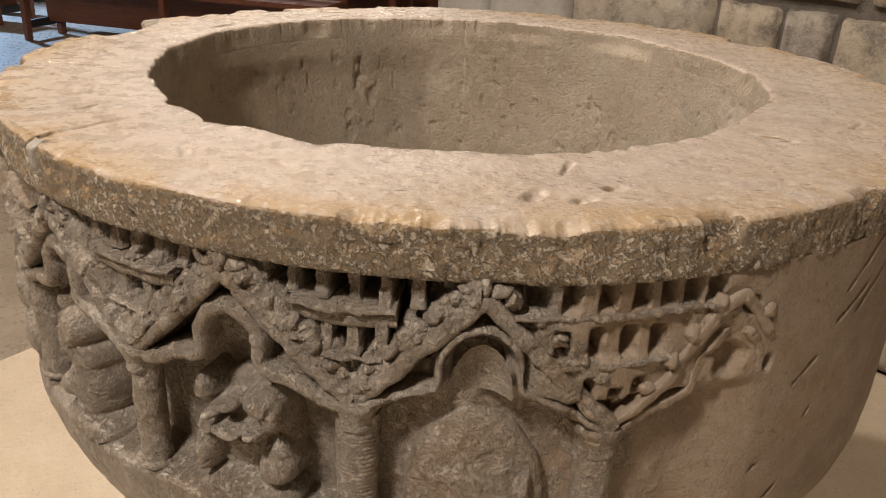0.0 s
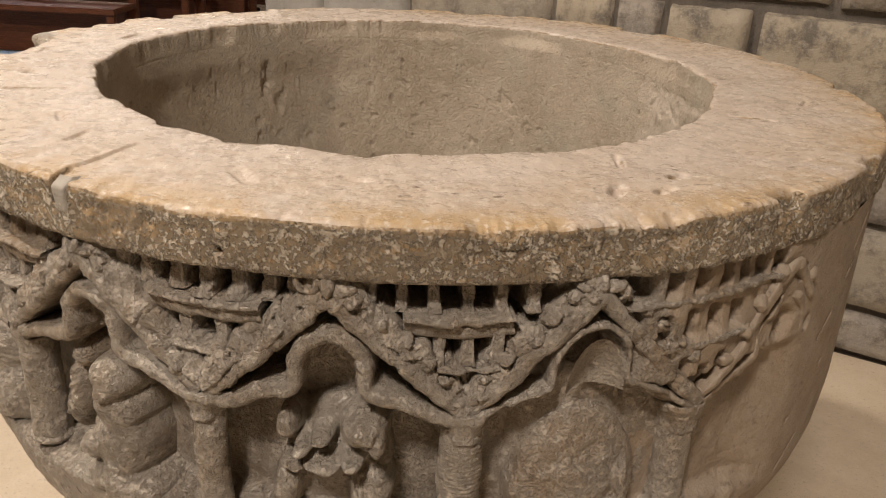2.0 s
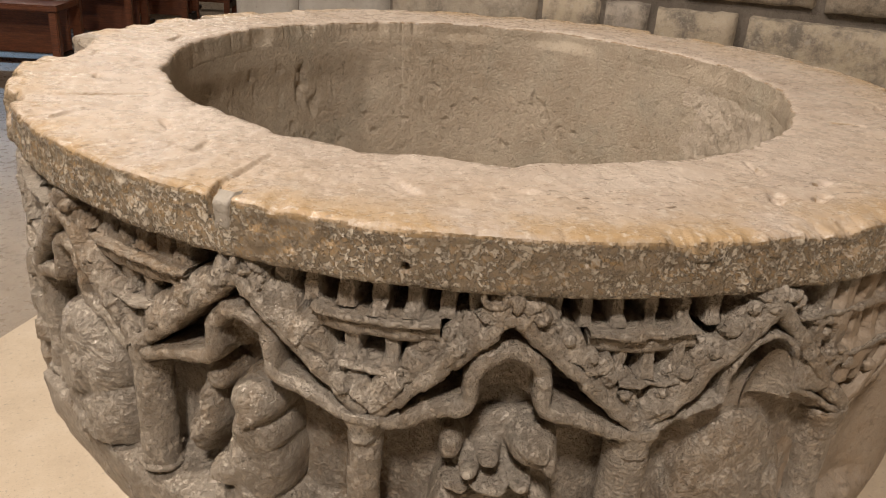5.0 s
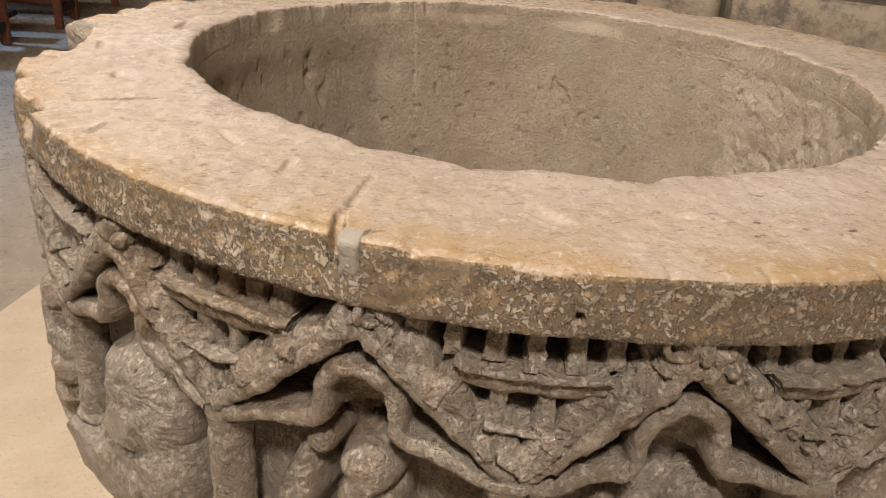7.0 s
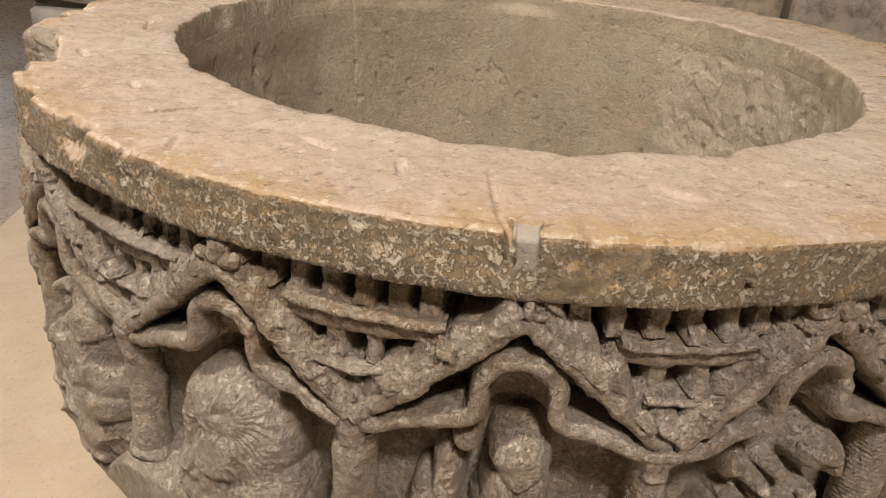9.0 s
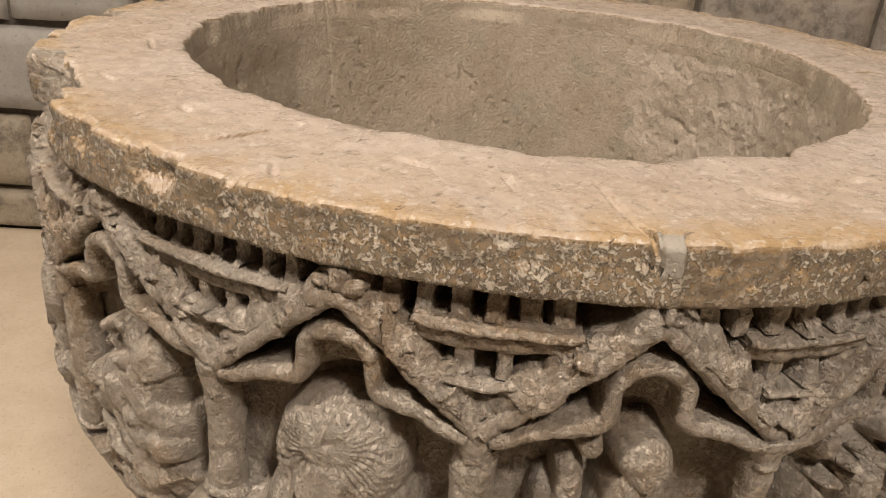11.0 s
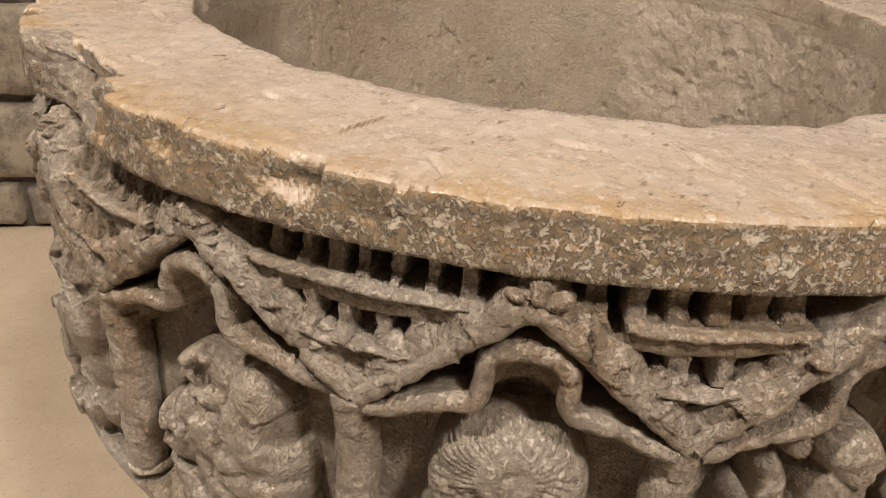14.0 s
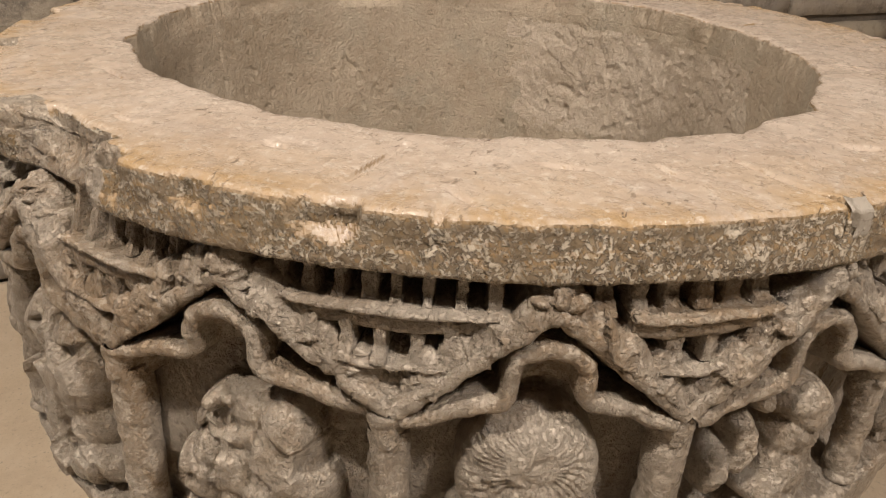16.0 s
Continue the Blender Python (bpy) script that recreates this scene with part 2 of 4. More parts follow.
def mesh_of(name, verts, faces, material, shade=True):
    me = bpy.data.meshes.new(name)
    v = np.asarray(verts, float).reshape(-1, 3)
    me.from_pydata(v.tolist(), [], np.asarray(faces).tolist() if not isinstance(faces, list) else faces)
    me.materials.append(material)
    if shade:
        me.polygons.foreach_set("use_smooth", [True] * len(me.polygons))
    me.update()
    return me


def facets(p, scale):
    """Broken stone: flat splinters with random tilt, one to a cell; about -1 to 1."""
    q = p * scale + 50
    base = np.floor(q).astype(int)
    best = np.full(len(q), 9.0)
    out = np.zeros(len(q))
    for dx in (-1, 0, 1):
        for dy in (-1, 0, 1):
            for dz in (-1, 0, 1):
                c = base + np.array([dx, dy, dz])
                i = c % 64
                a, b, d = TABLE[i[:, 0], i[:, 1], i[:, 2]], TABLE[i[:, 1], i[:, 2], i[:, 0]], TABLE[i[:, 2], i[:, 0], i[:, 1]]
                rel = q - c - np.stack([a, b, d], 1)
                dist = (rel ** 2).sum(1)
                val = (a * 7.3 % 1) * 1.2 - 0.6 + 1.1 * (rel[:, 0] * (b - 0.5) + rel[:, 1] * (d - 0.5) + rel[:, 2] * (a - 0.5)) * 2
                take = dist < best
                best = np.where(take, dist, best)
                out = np.where(take, val, out)
    return out


def roughen(me, amp, scale, sharp=0.0, octaves=4, split=0.0, grain=55):
    """Wear: pushes the skin along its normals by noise, and by ridged noise where the stone is broken."""
    n = len(me.vertices)
    co, no = np.empty(n * 3), np.empty(n * 3)
    me.vertices.foreach_get("co", co)
    me.vertex_normals.foreach_get("vector", no)
    co, no = co.reshape(-1, 3), no.reshape(-1, 3)
    d = amp * fbm(co, scale, octaves)
    if split:
        d = d + split * facets(co + 0.004 * np.stack([fbm(co, 40, 2), fbm(co + 9, 40, 2), fbm(co + 4, 40, 2)], 1), grain)
    if sharp:
        d = d + sharp * (ridged(co, scale * 0.6) - 0.45)
    me.vertices.foreach_set("co", (co + no * d[:, None]).ravel())
    me.update()


def part(name, me, parent, label=""):
    ob = new(name, me)
    if parent is not None:
        ob.parent = parent
    return tagged(ob, label)


def sweep(name, path, half, inner, outer, material, n_round=20, taper=0.0, bulge=0.25, section=None):
    """A moulding on the drum: follows path (degrees, height), half its width across, from radius inner to outer, with a rounded nose."""
    p = np.array(path, float)
    u = np.radians(p[:, 0]) * RIM
    q = np.stack([u, p[:, 1]], 1)
    seg = np.r_[0, np.cumsum(np.hypot(*np.diff(q, axis=0).T))]
    count = max(6, int(seg[-1] / 0.0022))
    s = np.linspace(0, seg[-1], count)
    q = np.stack([np.interp(s, seg, q[:, 0]), np.interp(s, seg, q[:, 1])], 1)
    for _ in range(3):
        q[1:-1] = 0.25 * q[:-2] + 0.5 * q[1:-1] + 0.25 * q[2:]
    tan = np.gradient(q, axis=0)
    tan /= np.linalg.norm(tan, axis=1)[:, None]
    nor = np.stack([-tan[:, 1], tan[:, 0]], 1)
    line = np.stack([q[:, 0] * 1.0, q[:, 1], 0 * s + path[0][0]], 1)
    h = half * (1 - taper * np.abs(np.linspace(-1, 1, count))) * (1 + 0.07 * fbm(line, 45, 4))
    q = q + nor * (0.0006 * fbm(line + 3, 30, 3))[:, None]
    # cross-section: across, and radius
    k = np.linspace(0, np.pi, n_round)
    across = np.r_[1, 1, np.sign(np.cos(k)) * np.abs(np.cos(k)) ** 0.40, -1, -1]
    nose = (outer - inner) * bulge
    rad = np.r_[inner, inner + (outer - inner) * 0.4, outer - nose + nose * np.sin(k) ** 0.55, inner + (outer - inner) * 0.4, inner]
    if section is not None:
        across = np.array([a for a, f in section])
        rad = np.array([inner + (outer - inner) * f for a, f in section])
    uu = q[:, 0, None] + nor[:, 0, None] * across[None] * h[:, None]
    zz = q[:, 1, None] + nor[:, 1, None] * across[None] * h[:, None]
    loss = np.clip(fbm(line + 9, 38, 5) - 0.25, 0, 1) * 0.008 + 0.0008 * fbm(line + 5, 90, 3)
    rr = rad[None] - loss[:, None] * smooth(inner + 0.3 * (outer - inner), outer, rad)[None]
    v = wrap(np.degrees(uu / RIM), zz, rr)
    m = v.shape[1]
    faces = grid_faces(count, m)[:, ::-1].tolist()
    faces.append([*range(m)])
    faces.append([(count - 1) * m + i for i in range(m - 1, -1, -1)])
    return mesh_of(name, v, faces, material)


# cross-sections: across (1 the upper edge), share of the depth
ARCH_SECTION = [(0, 0), (0, 0.5), (0, 0.87), (-0.06, 0.925), (-0.2, 0.963), (-0.45, 0.99), (-0.8, 1.0), (-1.2, 1.0), (-1.55, 0.985), (-1.8, 0.955), (-1.94, 0.92), (-2, 0.87), (-2, 0.5), (-2, 0)]
THIN_SECTION = [(0, 0), (0, 0.35), (0, 0.7), (-0.03, 0.88), (-0.12, 0.97), (-0.3, 1.0), (-0.55, 1.0), (-0.75, 0.97), (-0.9, 0.90), (-1.0, 0.80), (-1.2, 0.74), (-1.5, 0.70), (-1.8, 0.66), (-1.95, 0.58), (-2, 0.4), (-2, 0)]
GABLE_SECTION = [(1, 0), (1, 0.5), (1, 0.88), (0.92, 0.945), (0.75, 0.985), (0.4, 1.0), (-0.3, 1.0), (-0.7, 0.98), (-0.92, 0.94), (-1, 0.88), (-1, 0.4), (-1, 0)]
LEDGE_SECTION = [(1, 0), (1, 0.5), (1, 0.9), (0.8, 0.99), (0.3, 1.0), (-0.3, 1.0), (-0.8, 0.98), (-1, 0.92), (-1, 0.5), (-1, 0)]


def blob(name, th, z, r, size, material, detail=3, amp=0.15, scale=60, sharp=0.0, spin=0.0):
    """A worn carved lump: ellipsoid of (across, up, out) half sizes at a place on the drum."""
    bm = bmesh.new()
    bmesh.ops.create_icosphere(bm, subdivisions=detail, radius=1)
    v = np.array([x.co[:] for x in bm.verts])
    f = [[x.index for x in face.verts] for face in bm.faces]
    bm.free()
    c, s = math.cos(math.radians(spin)), math.sin(math.radians(spin))
    a, b = v[:, 0] * size[0], v[:, 1] * size[1]
    u, w = c * a - s * b, s * a + c * b
    me = mesh_of(name, wrap(th + np.degrees(u / r), z + w, r + v[:, 2] * size[2]), f, material)
    roughen(me, amp * min(size), scale, 0, 4, sharp * min(size), 80)
    return me


def drum_deep(th):
    """How deeply the ground of the relief is cut: full on the carved side, fading into the plain repaired side."""
    return smooth(-150, -140, th) * (1 - 0.55 * smooth(-7, -1, th) - 0.45 * smooth(21, 29, th))


# ---- setting: floor, walls, ceiling ----
WALL_O, WALL_W, WALL_N = Vector((-0.04, 3.41, 0)), Vector((0.714, -0.70, 0)).normalized(), Vector((0.70, 0.714, 0)).normalized()


def slab(name, corners, z0, z1, material, kind="structure", label=""):
    """A flat plate over a polygon of (x, y) corners."""
    n = len(corners)
    v = [(x, y, z0) for x, y in corners] + [(x, y, z1) for x, y in corners]
    f = [list(range(n))[::-1], list(range(n, 2 * n))] + [[i, (i + 1) % n, n + (i + 1) % n, n + i] for i in range(n)]
    me = mesh_of(name, v, f, material, False)
    bm = bmesh.new()
    bm.from_mesh(me)
    bmesh.ops.recalc_face_normals(bm, faces=bm.faces)
    bm.to_mesh(me)
    bm.free()
    return tagged(new(name, me), label, name.split("_")[0], kind=kind)


slab("floor", [(-8, -4.5), (6, -4.5), (6, 13), (-8, 13)], -0.3, -0.02, FLOOR_BROWN, label="brown stone nave floor, slightly polished")
# cream stone pavement under the font, its edge running from the wall's end towards the visitor
edge0, edge1 = Vector((-3.4, -1.47)), Vector((-0.10, 3.46))
far_end = WALL_O + WALL_W * 6.5
slab("pavement", [tuple(edge0), (3.4, -4.2), (far_end.x, far_end.y), tuple(edge1)], -0.05, 0.0, FLOOR_CREAM, label="smooth cream stone pavement under the font")


def wall_box(name, a, b, depth, height, material, label):
    """An upright wall from a to b, its face on that line, thickness behind it."""
    a, b = Vector((*a, 0)), Vector((*b, 0))
    n = (b - a).normalized().cross(Vector((0, 0, 1))) * -depth
    return slab(name, [(a.x, a.y), (b.x, b.y), (b.x + n.x, b.y + n.y), (a.x + n.x, a.y + n.y)], -0.1, height, material, label=label)


wall_end = WALL_O + WALL_W * 5.6
wall_near = wall_box("wall_masonry", (WALL_O.x + 0.02 * WALL_N.x, WALL_O.y + 0.02 * WALL_N.y), (wall_end.x, wall_end.y), 0.6, 4.6, JOINT, "old masonry wall with recessed dark mortar joints")
wall_box("wall_nave", (-8, 12.4), (5.5, 12.4), 0.3, 4.6, PLASTER, "far plastered nave wall")
wall_box("wall_west", (-7.6, -4.4), (-7.6, 12.8), 0.3, 4.6, PLASTER, "plastered side wall of the nave")
wall_box("wall_south", (6, -4.2), (-8, -4.2), 0.3, 4.6, PLASTER, "plastered wall behind the visitor")
wall_box("wall_east", (5.6, 12.8), (5.6, -4.4), 0.3, 4.6, PLASTER, "plastered end wall")
slab("ceiling", [(-8, -4.6), (6, -4.6), (6, 13), (-8, 13)], 4.6, 4.8, PLASTER, label="pale vaulted church ceiling, kept plain")


def block(s0, s1, z0, z1, seed):
    """One dressed wall stone with worn, uneven edges."""
    rnd = random.Random(seed)
    g = 0.007 + 0.004 * rnd.random()
    nx, nz = 13, 8
    verts, faces = [], []
    proud = 0.012 + 0.014 * rnd.random()
    jig = [rnd.uniform(-0.006, 0.006) for _ in range(4)]
    arris = 0.010
    along = [0, arris] + [arris + (s1 - s0 - 2 * g - 2 * arris) * f / (nx - 3) for f in range(1, nx - 3)] + [s1 - s0 - 2 * g - arris, s1 - s0 - 2 * g]
    high = [0, arris] + [arris + (z1 - z0 - 2 * g - 2 * arris) * f / (nz - 3) for f in range(1, nz - 3)] + [z1 - z0 - 2 * g - arris, z1 - z0 - 2 * g]
    for i in range(nx):
        for k in range(nz):
            a, c = i / (nx - 1), k / (nz - 1)
            s = s0 + g + along[i] + jig[0] * (1 - a) * (2 * c - 1) + jig[1] * a * (2 * c - 1)
            z = z0 + g + high[k] + jig[2] * (1 - c) * (2 * a - 1) + jig[3] * c * (2 * a - 1)
            ring = min(i, nx - 1 - i, k, nz - 1 - k)
            out = -0.03 if ring == 0 else proud + (0.0 if ring == 1 else 0.003)
            p = Vector((s * 30, z * 30, seed))
            w = 0.006 * noise.noise(p) + 0.005 * noise.noise(p * 2.3)
            q = WALL_O + WALL_W * (s + (0.6 * w if ring < 2 else 0)) - WALL_N * (out + w)
            verts.append((q.x, q.y, z + (w if ring < 2 else 0)))
    for i in range(nx - 1):
        for k in range(nz - 1):
            a = i * nz + k
            faces.append([a, a + 1, a + nz + 1, a + nz])
    return mesh_of("stone_block", verts, faces, PALE_BLOCK if s1 < 0.7 and z0 > 0.3 else MASONRY)


COURSES = [  # height of bed, joints along the wall
    (0.0, 0.15, [0.0, 0.58, 1.25, 2.05, 2.75, 3.5, 4.4, 5.55]),
    (0.15, 0.40, [0.0, 0.30, 0.72, 1.3, 1.75, 2.14, 2.6, 3.2, 3.9, 4.6, 5.55]),
    (0.40, 0.68, [0.0, 0.53, 0.95, 1.42, 1.95, 2.4, 2.95, 3.45, 4.2, 4.9, 5.55]),
    (0.68, 0.955, [0.0, 0.28, 0.66, 1.19, 1.39, 1.54, 1.80, 2.35, 2.9, 3.65, 4.3, 5.55]),
    (0.965, 1.24, [0.0, 0.45, 1.1, 1.6, 1.99, 2.5, 3.1, 3.8, 4.5, 5.55]),
    (1.24, 1.52, [0.0, 0.6, 1.3, 1.8, 2.3, 2.8, 3.5, 4.2, 5.55]),
    (1.52, 1.80, [0.0, 0.35, 0.9, 1.5, 2.1, 2.6, 3.3, 4.0, 4.7, 5.55]),
]

# ---- the font ----
font = tagged(new("baptismal_font"), "large round carved limestone baptismal font, worn and broken", "font")
font.location = (0, 0, 0)

# lip: top, pitted face and the turned edge into the bore, all one ring
SCARS = [  # crack or groove on the top: from (degrees, radius) to (degrees, radius), half width, depth
    (-80.0, 0.515, -77.5, 0.425, 0.0022, 0.0028),
    (46.5, 0.398, 47.6, 0.442, 0.0016, 0.0035), (-42.5, 0.555, -43.6, 0.53, 0.0025, 0.004), (-43.6, 0.53, -45.0, 0.455, 0.0013, 0.0022),
    (6.0, 0.497, 7.2, 0.486, 0.0042, 0.0050), (10.0, 0.506, 11.2, 0.503, 0.0034, 0.0035), (14.0, 0.480, 15.4, 0.478, 0.0034, 0.0050),
    (11.0, 0.442, 13.6, 0.408, 0.0016, 0.003), (-33.0, 0.43, -36.5, 0.44, 0.0014, 0.002), (-60.0, 0.46, -64.0, 0.452, 0.0014, 0.002),
    (-52.0, 0.485, -53.2, 0.46, 0.0016, 0.002), (-17.0, 0.465, -19.5, 0.462, 0.003, 0.002), (-28.0, 0.49, -31.0, 0.468, 0.004, 0.0025),
    (-70.0, 0.535, -72.0, 0.51, 0.0018, 0.002), (-88.0, 0.47, -90.0, 0.468, 0.0025, 0.0025), (30.0, 0.50, 32.5, 0.51, 0.0015, 0.002),
    (-102.0, 0.49, -106.0, 0.495, 0.0014, 0.002), (-118.0, 0.44, -124.0, 0.445, 0.0016, 0.0025), (60.0, 0.47, 63.0, 0.478, 0.0018, 0.002),
]
OUT_CHIPS = [  # broken places of the outer edge: degrees, half width in degrees, depth in, how far down
    (-107.0, 7.5, 0.040, 0.060), (-99.0, 2.6, 0.014, 0.030), (20.8, 2.2, 0.016, 0.026), (-141.0, 2.6, 0.034, 0.03), (-125.0, 2.0, 0.014, 0.02),
    (-5.5, 2.0, 0.004, 0.012), (0.5, 1.2, 0.004, 0.010), (-42.3, 1.0, 0.006, 0.02),
    (-80.0, 3.0, 0.012, 0.020), (-90.0, 2.2, 0.009, 0.02), (37.0, 2.0, 0.010, 0.02), (125.0, 2.0, 0.02, 0.02), (172.0, 3.0, 0.012, 0.02), (-160.0, 2.0, 0.02, 0.02),
]
IN_CHIPS = [(-36.0, 7.0, 0.008), (-20.0, 6.0, 0.006), (140.0, 10.0, 0.010), (165.0, 9.0, 0.007), (-142.0, 4.5, 0.010), (-95.0, 5.0, 0.005)]


BORE_SHAPE = ((-180, -136, -110, -60, -38, -23, -10, 5, 22, 43, 63, 76, 100, 125, 150, 180),        # degrees; how much wider than round
              (0.012, 0.011, 0.005, -0.011, -0.005, -0.011, -0.017, -0.018, -0.026, -0.030, -0.028, -0.020, -0.010, 0.0, 0.010, 0.010))


def bore_edge(T):
    """How far the bore departs from round, by degrees: its slow shape, and the ragged arris alone."""
    ring = wrap(T, 0 * T, 0 * T + 0.4)
    slow = 0.0030 * fbm(ring, 9, 3)
    broad = np.interp(T, BORE_SHAPE[0], BORE_SHAPE[1])
    for c, w, deep in IN_CHIPS:
        slow = slow + deep * smooth(1.0, 0.2, np.abs((T - c + 180) % 360 - 180) / w)
    return broad, slow, 0.0030 * fbm(ring, 22, 5) + 0.008 * np.clip(fbm(ring, 34, 4) - 0.1, 0, 1)


def lip():
    n = 2600
    th = np.linspace(-180, 180, n, endpoint=False)
    # profile from the under edge, up the face, over the top and down into the bore: radius, height
    face = [(0.46, 0.957), (0.50, 0.953), (0.535, 0.950), (0.549, 0.9515), (0.556, 0.9545)] + [(0.5575, z) for z in np.linspace(0.958, 0.990, 15)]
    turn = [(0.558 - 0.007 * (1 - math.cos(a)), 0.992 + 0.008 * math.sin(a)) for a in np.linspace(0.15, math.pi / 2, 6)]
    top = [(r, 1.0) for r in np.linspace(0.549, 0.410, 88)]
    into = [(0.404 + 0.006 * math.cos(a), 0.994 + 0.006 * math.sin(a)) for a in np.linspace(math.pi / 2, math.pi, 5)][1:]
    bore = [(0.398 - 0.10 * (0.994 - z), z) for z in np.linspace(0.990, 0.968, 8)] + [(0.399, 0.960)]
    prof = np.array(face + turn + top + into + bore)
    T, Rr = np.meshgrid(th, prof[:, 0], indexing="ij")
    Z = np.broadcast_to(prof[:, 1], T.shape).copy()
    Rr = Rr.copy()
    P = wrap(T, Z, Rr)
    # slow unevenness of the whole slab and long wave of its edge
    slow = fbm(P, 3.0, 3)
    Rr += 0.004 * slow * smooth(0.45, 0.55, Rr)
    Z += 0.0022 * slow + 0.0016 * fbm(P, 14, 4) * (Z > 0.97) + 0.0007 * fbm(P, 90, 3) * (Z > 0.98)
    # outer edge: crumbled arris everywhere, broken places
    crumb = np.clip(fbm(wrap(T, 0 * Z + 1, 0 * Z + 0.55), 26, 5) - 0.15, 0, 1)
    drop = 0.010 * crumb
    edge = smooth(0.020, 0.0, np.abs(0.553 - Rr)) * smooth(0.965, 0.992, Z)
    Z -= drop * edge
    Rr -= 0.7 * drop * edge
    for c, w, deep, down in OUT_CHIPS:
        d = np.abs((T - c + 180) % 360 - 180) / w
        d = d + 0.14 * fbm(P, 30, 4)
        bite = smooth(1.0, 0.45, d)
        want = RIM - deep * (0.55 + 0.45 * smooth(TOP - down, TOP, Z)) * smooth(TOP - down * 1.6, TOP - down * 0.7, Z) + 0.0035 * ridged(P, 45)
        Rr = np.where((bite > 0) & (Rr > want), Rr + (want - Rr) * bite, Rr)
        near = smooth(RIM - deep - 0.006, RIM - deep + 0.012, prof[None, :, 0]) * bite
        Z -= near * (Z > 0.985) * np.minimum(down, 0.02) * (0.7 + 0.25 * ridged(P, 40))
    # face: dense pitting and tool scars
    on_face = smooth(0.548, 0.553, prof[None, :, 0]) * smooth(0.998, 0.985, Z)
    Rr += on_face * (0.0026 * fbm(P, 75, 5, 0.75) + 0.0030 * fbm(P, 22, 3) - 0.0060 * np.clip(ridged(P * np.array([1, 1, 0.55]), 38) - 0.62, 0, 1))
    hole = np.hypot((T + 27.2) * 0.0097, Z - 0.969)
    Rr -= 0.014 * smooth(0.0035, 0.0015, hole) * on_face
    # bore edge: ragged outline
    broad, slow_edge, fine_edge = bore_edge(T)
    Rr += (broad + slow_edge * smooth(0.968, 0.984, Z) + fine_edge * smooth(0.970, 0.992, Z + 0.004 * fbm(P, 60, 3))) * smooth(0.445, 0.402, Rr)
    # scars on the top
    X, Y = Rr * np.sin(np.radians(T)), -Rr * np.cos(np.radians(T))
    up = smooth(0.985, 0.995, Z)
    for a0, r0, a1, r1, half, deep in SCARS:
        p0 = np.array([r0 * math.sin(math.radians(a0)), -r0 * math.cos(math.radians(a0))])
        p1 = np.array([r1 * math.sin(math.radians(a1)), -r1 * math.cos(math.radians(a1))])
        d = p1 - p0
        t = np.clip(((X - p0[0]) * d[0] + (Y - p0[1]) * d[1]) / (d @ d), 0, 1)
        w = 0.0018 * fbm(P, 16, 2)
        half = max(half, 0.0021)
        dist = np.hypot(X - p0[0] - t * d[0] + w, Y - p0[1] - t * d[1] + w)
        Z -= up * deep * smooth(half * 2.3, half * 0.6, dist) * 1.5 * np.sin(np.pi * (0.15 + 0.7 * t))
    # short flakes along the bedding of the stone
    flake = np.clip(ridged(P * np.array([0.7, 1.2, 1.0]), 46, 4) - 0.90, 0, 1)
    Z -= up * 0.010 * flake * smooth(-0.15, 0.25, fbm(P, 6, 3))
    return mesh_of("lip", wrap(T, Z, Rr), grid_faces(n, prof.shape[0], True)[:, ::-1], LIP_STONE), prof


lip_mesh, lip_prof = lip()
lip_mesh.materials.append(BASIN_STONE)
lip_mesh.materials.append(LIMESTONE)
count = len(lip_prof) - 1
# bare pale stone where the largest pieces have broken off
mid = np.zeros(len(lip_mesh.polygons) * 3)
lip_mesh.polygons.foreach_get("center", mid)
mid = mid.reshape(-1, 3) - np.array([0.071, 1.141, 0.0])
mid_th, mid_r = np.degrees(np.arctan2(mid[:, 0], -mid[:, 1])), np.hypot(mid[:, 0], mid[:, 1])
fresh = (np.abs(mid_th + 107.0) + 3 * fbm(mid, 30, 3) < 6.6) & (((mid_r > 0.500) & (mid[:, 2] < 0.993)) | (mid_r > 0.522 + 0.006 * fbm(mid, 50, 3)))
fresh |= (np.abs(mid_th + 141.0) + 1.0 * fbm(mid, 40, 3) < 2.2) & (mid_r > 0.527)
lip_mesh.polygons.foreach_set("material_index", [1 if i % count >= count - 10 else 2 if fresh[i] else 0 for i in range(len(lip_mesh.polygons))])
part("lip", lip_mesh, font, "broad flat worn rim, honey-stained, with chipped edges")


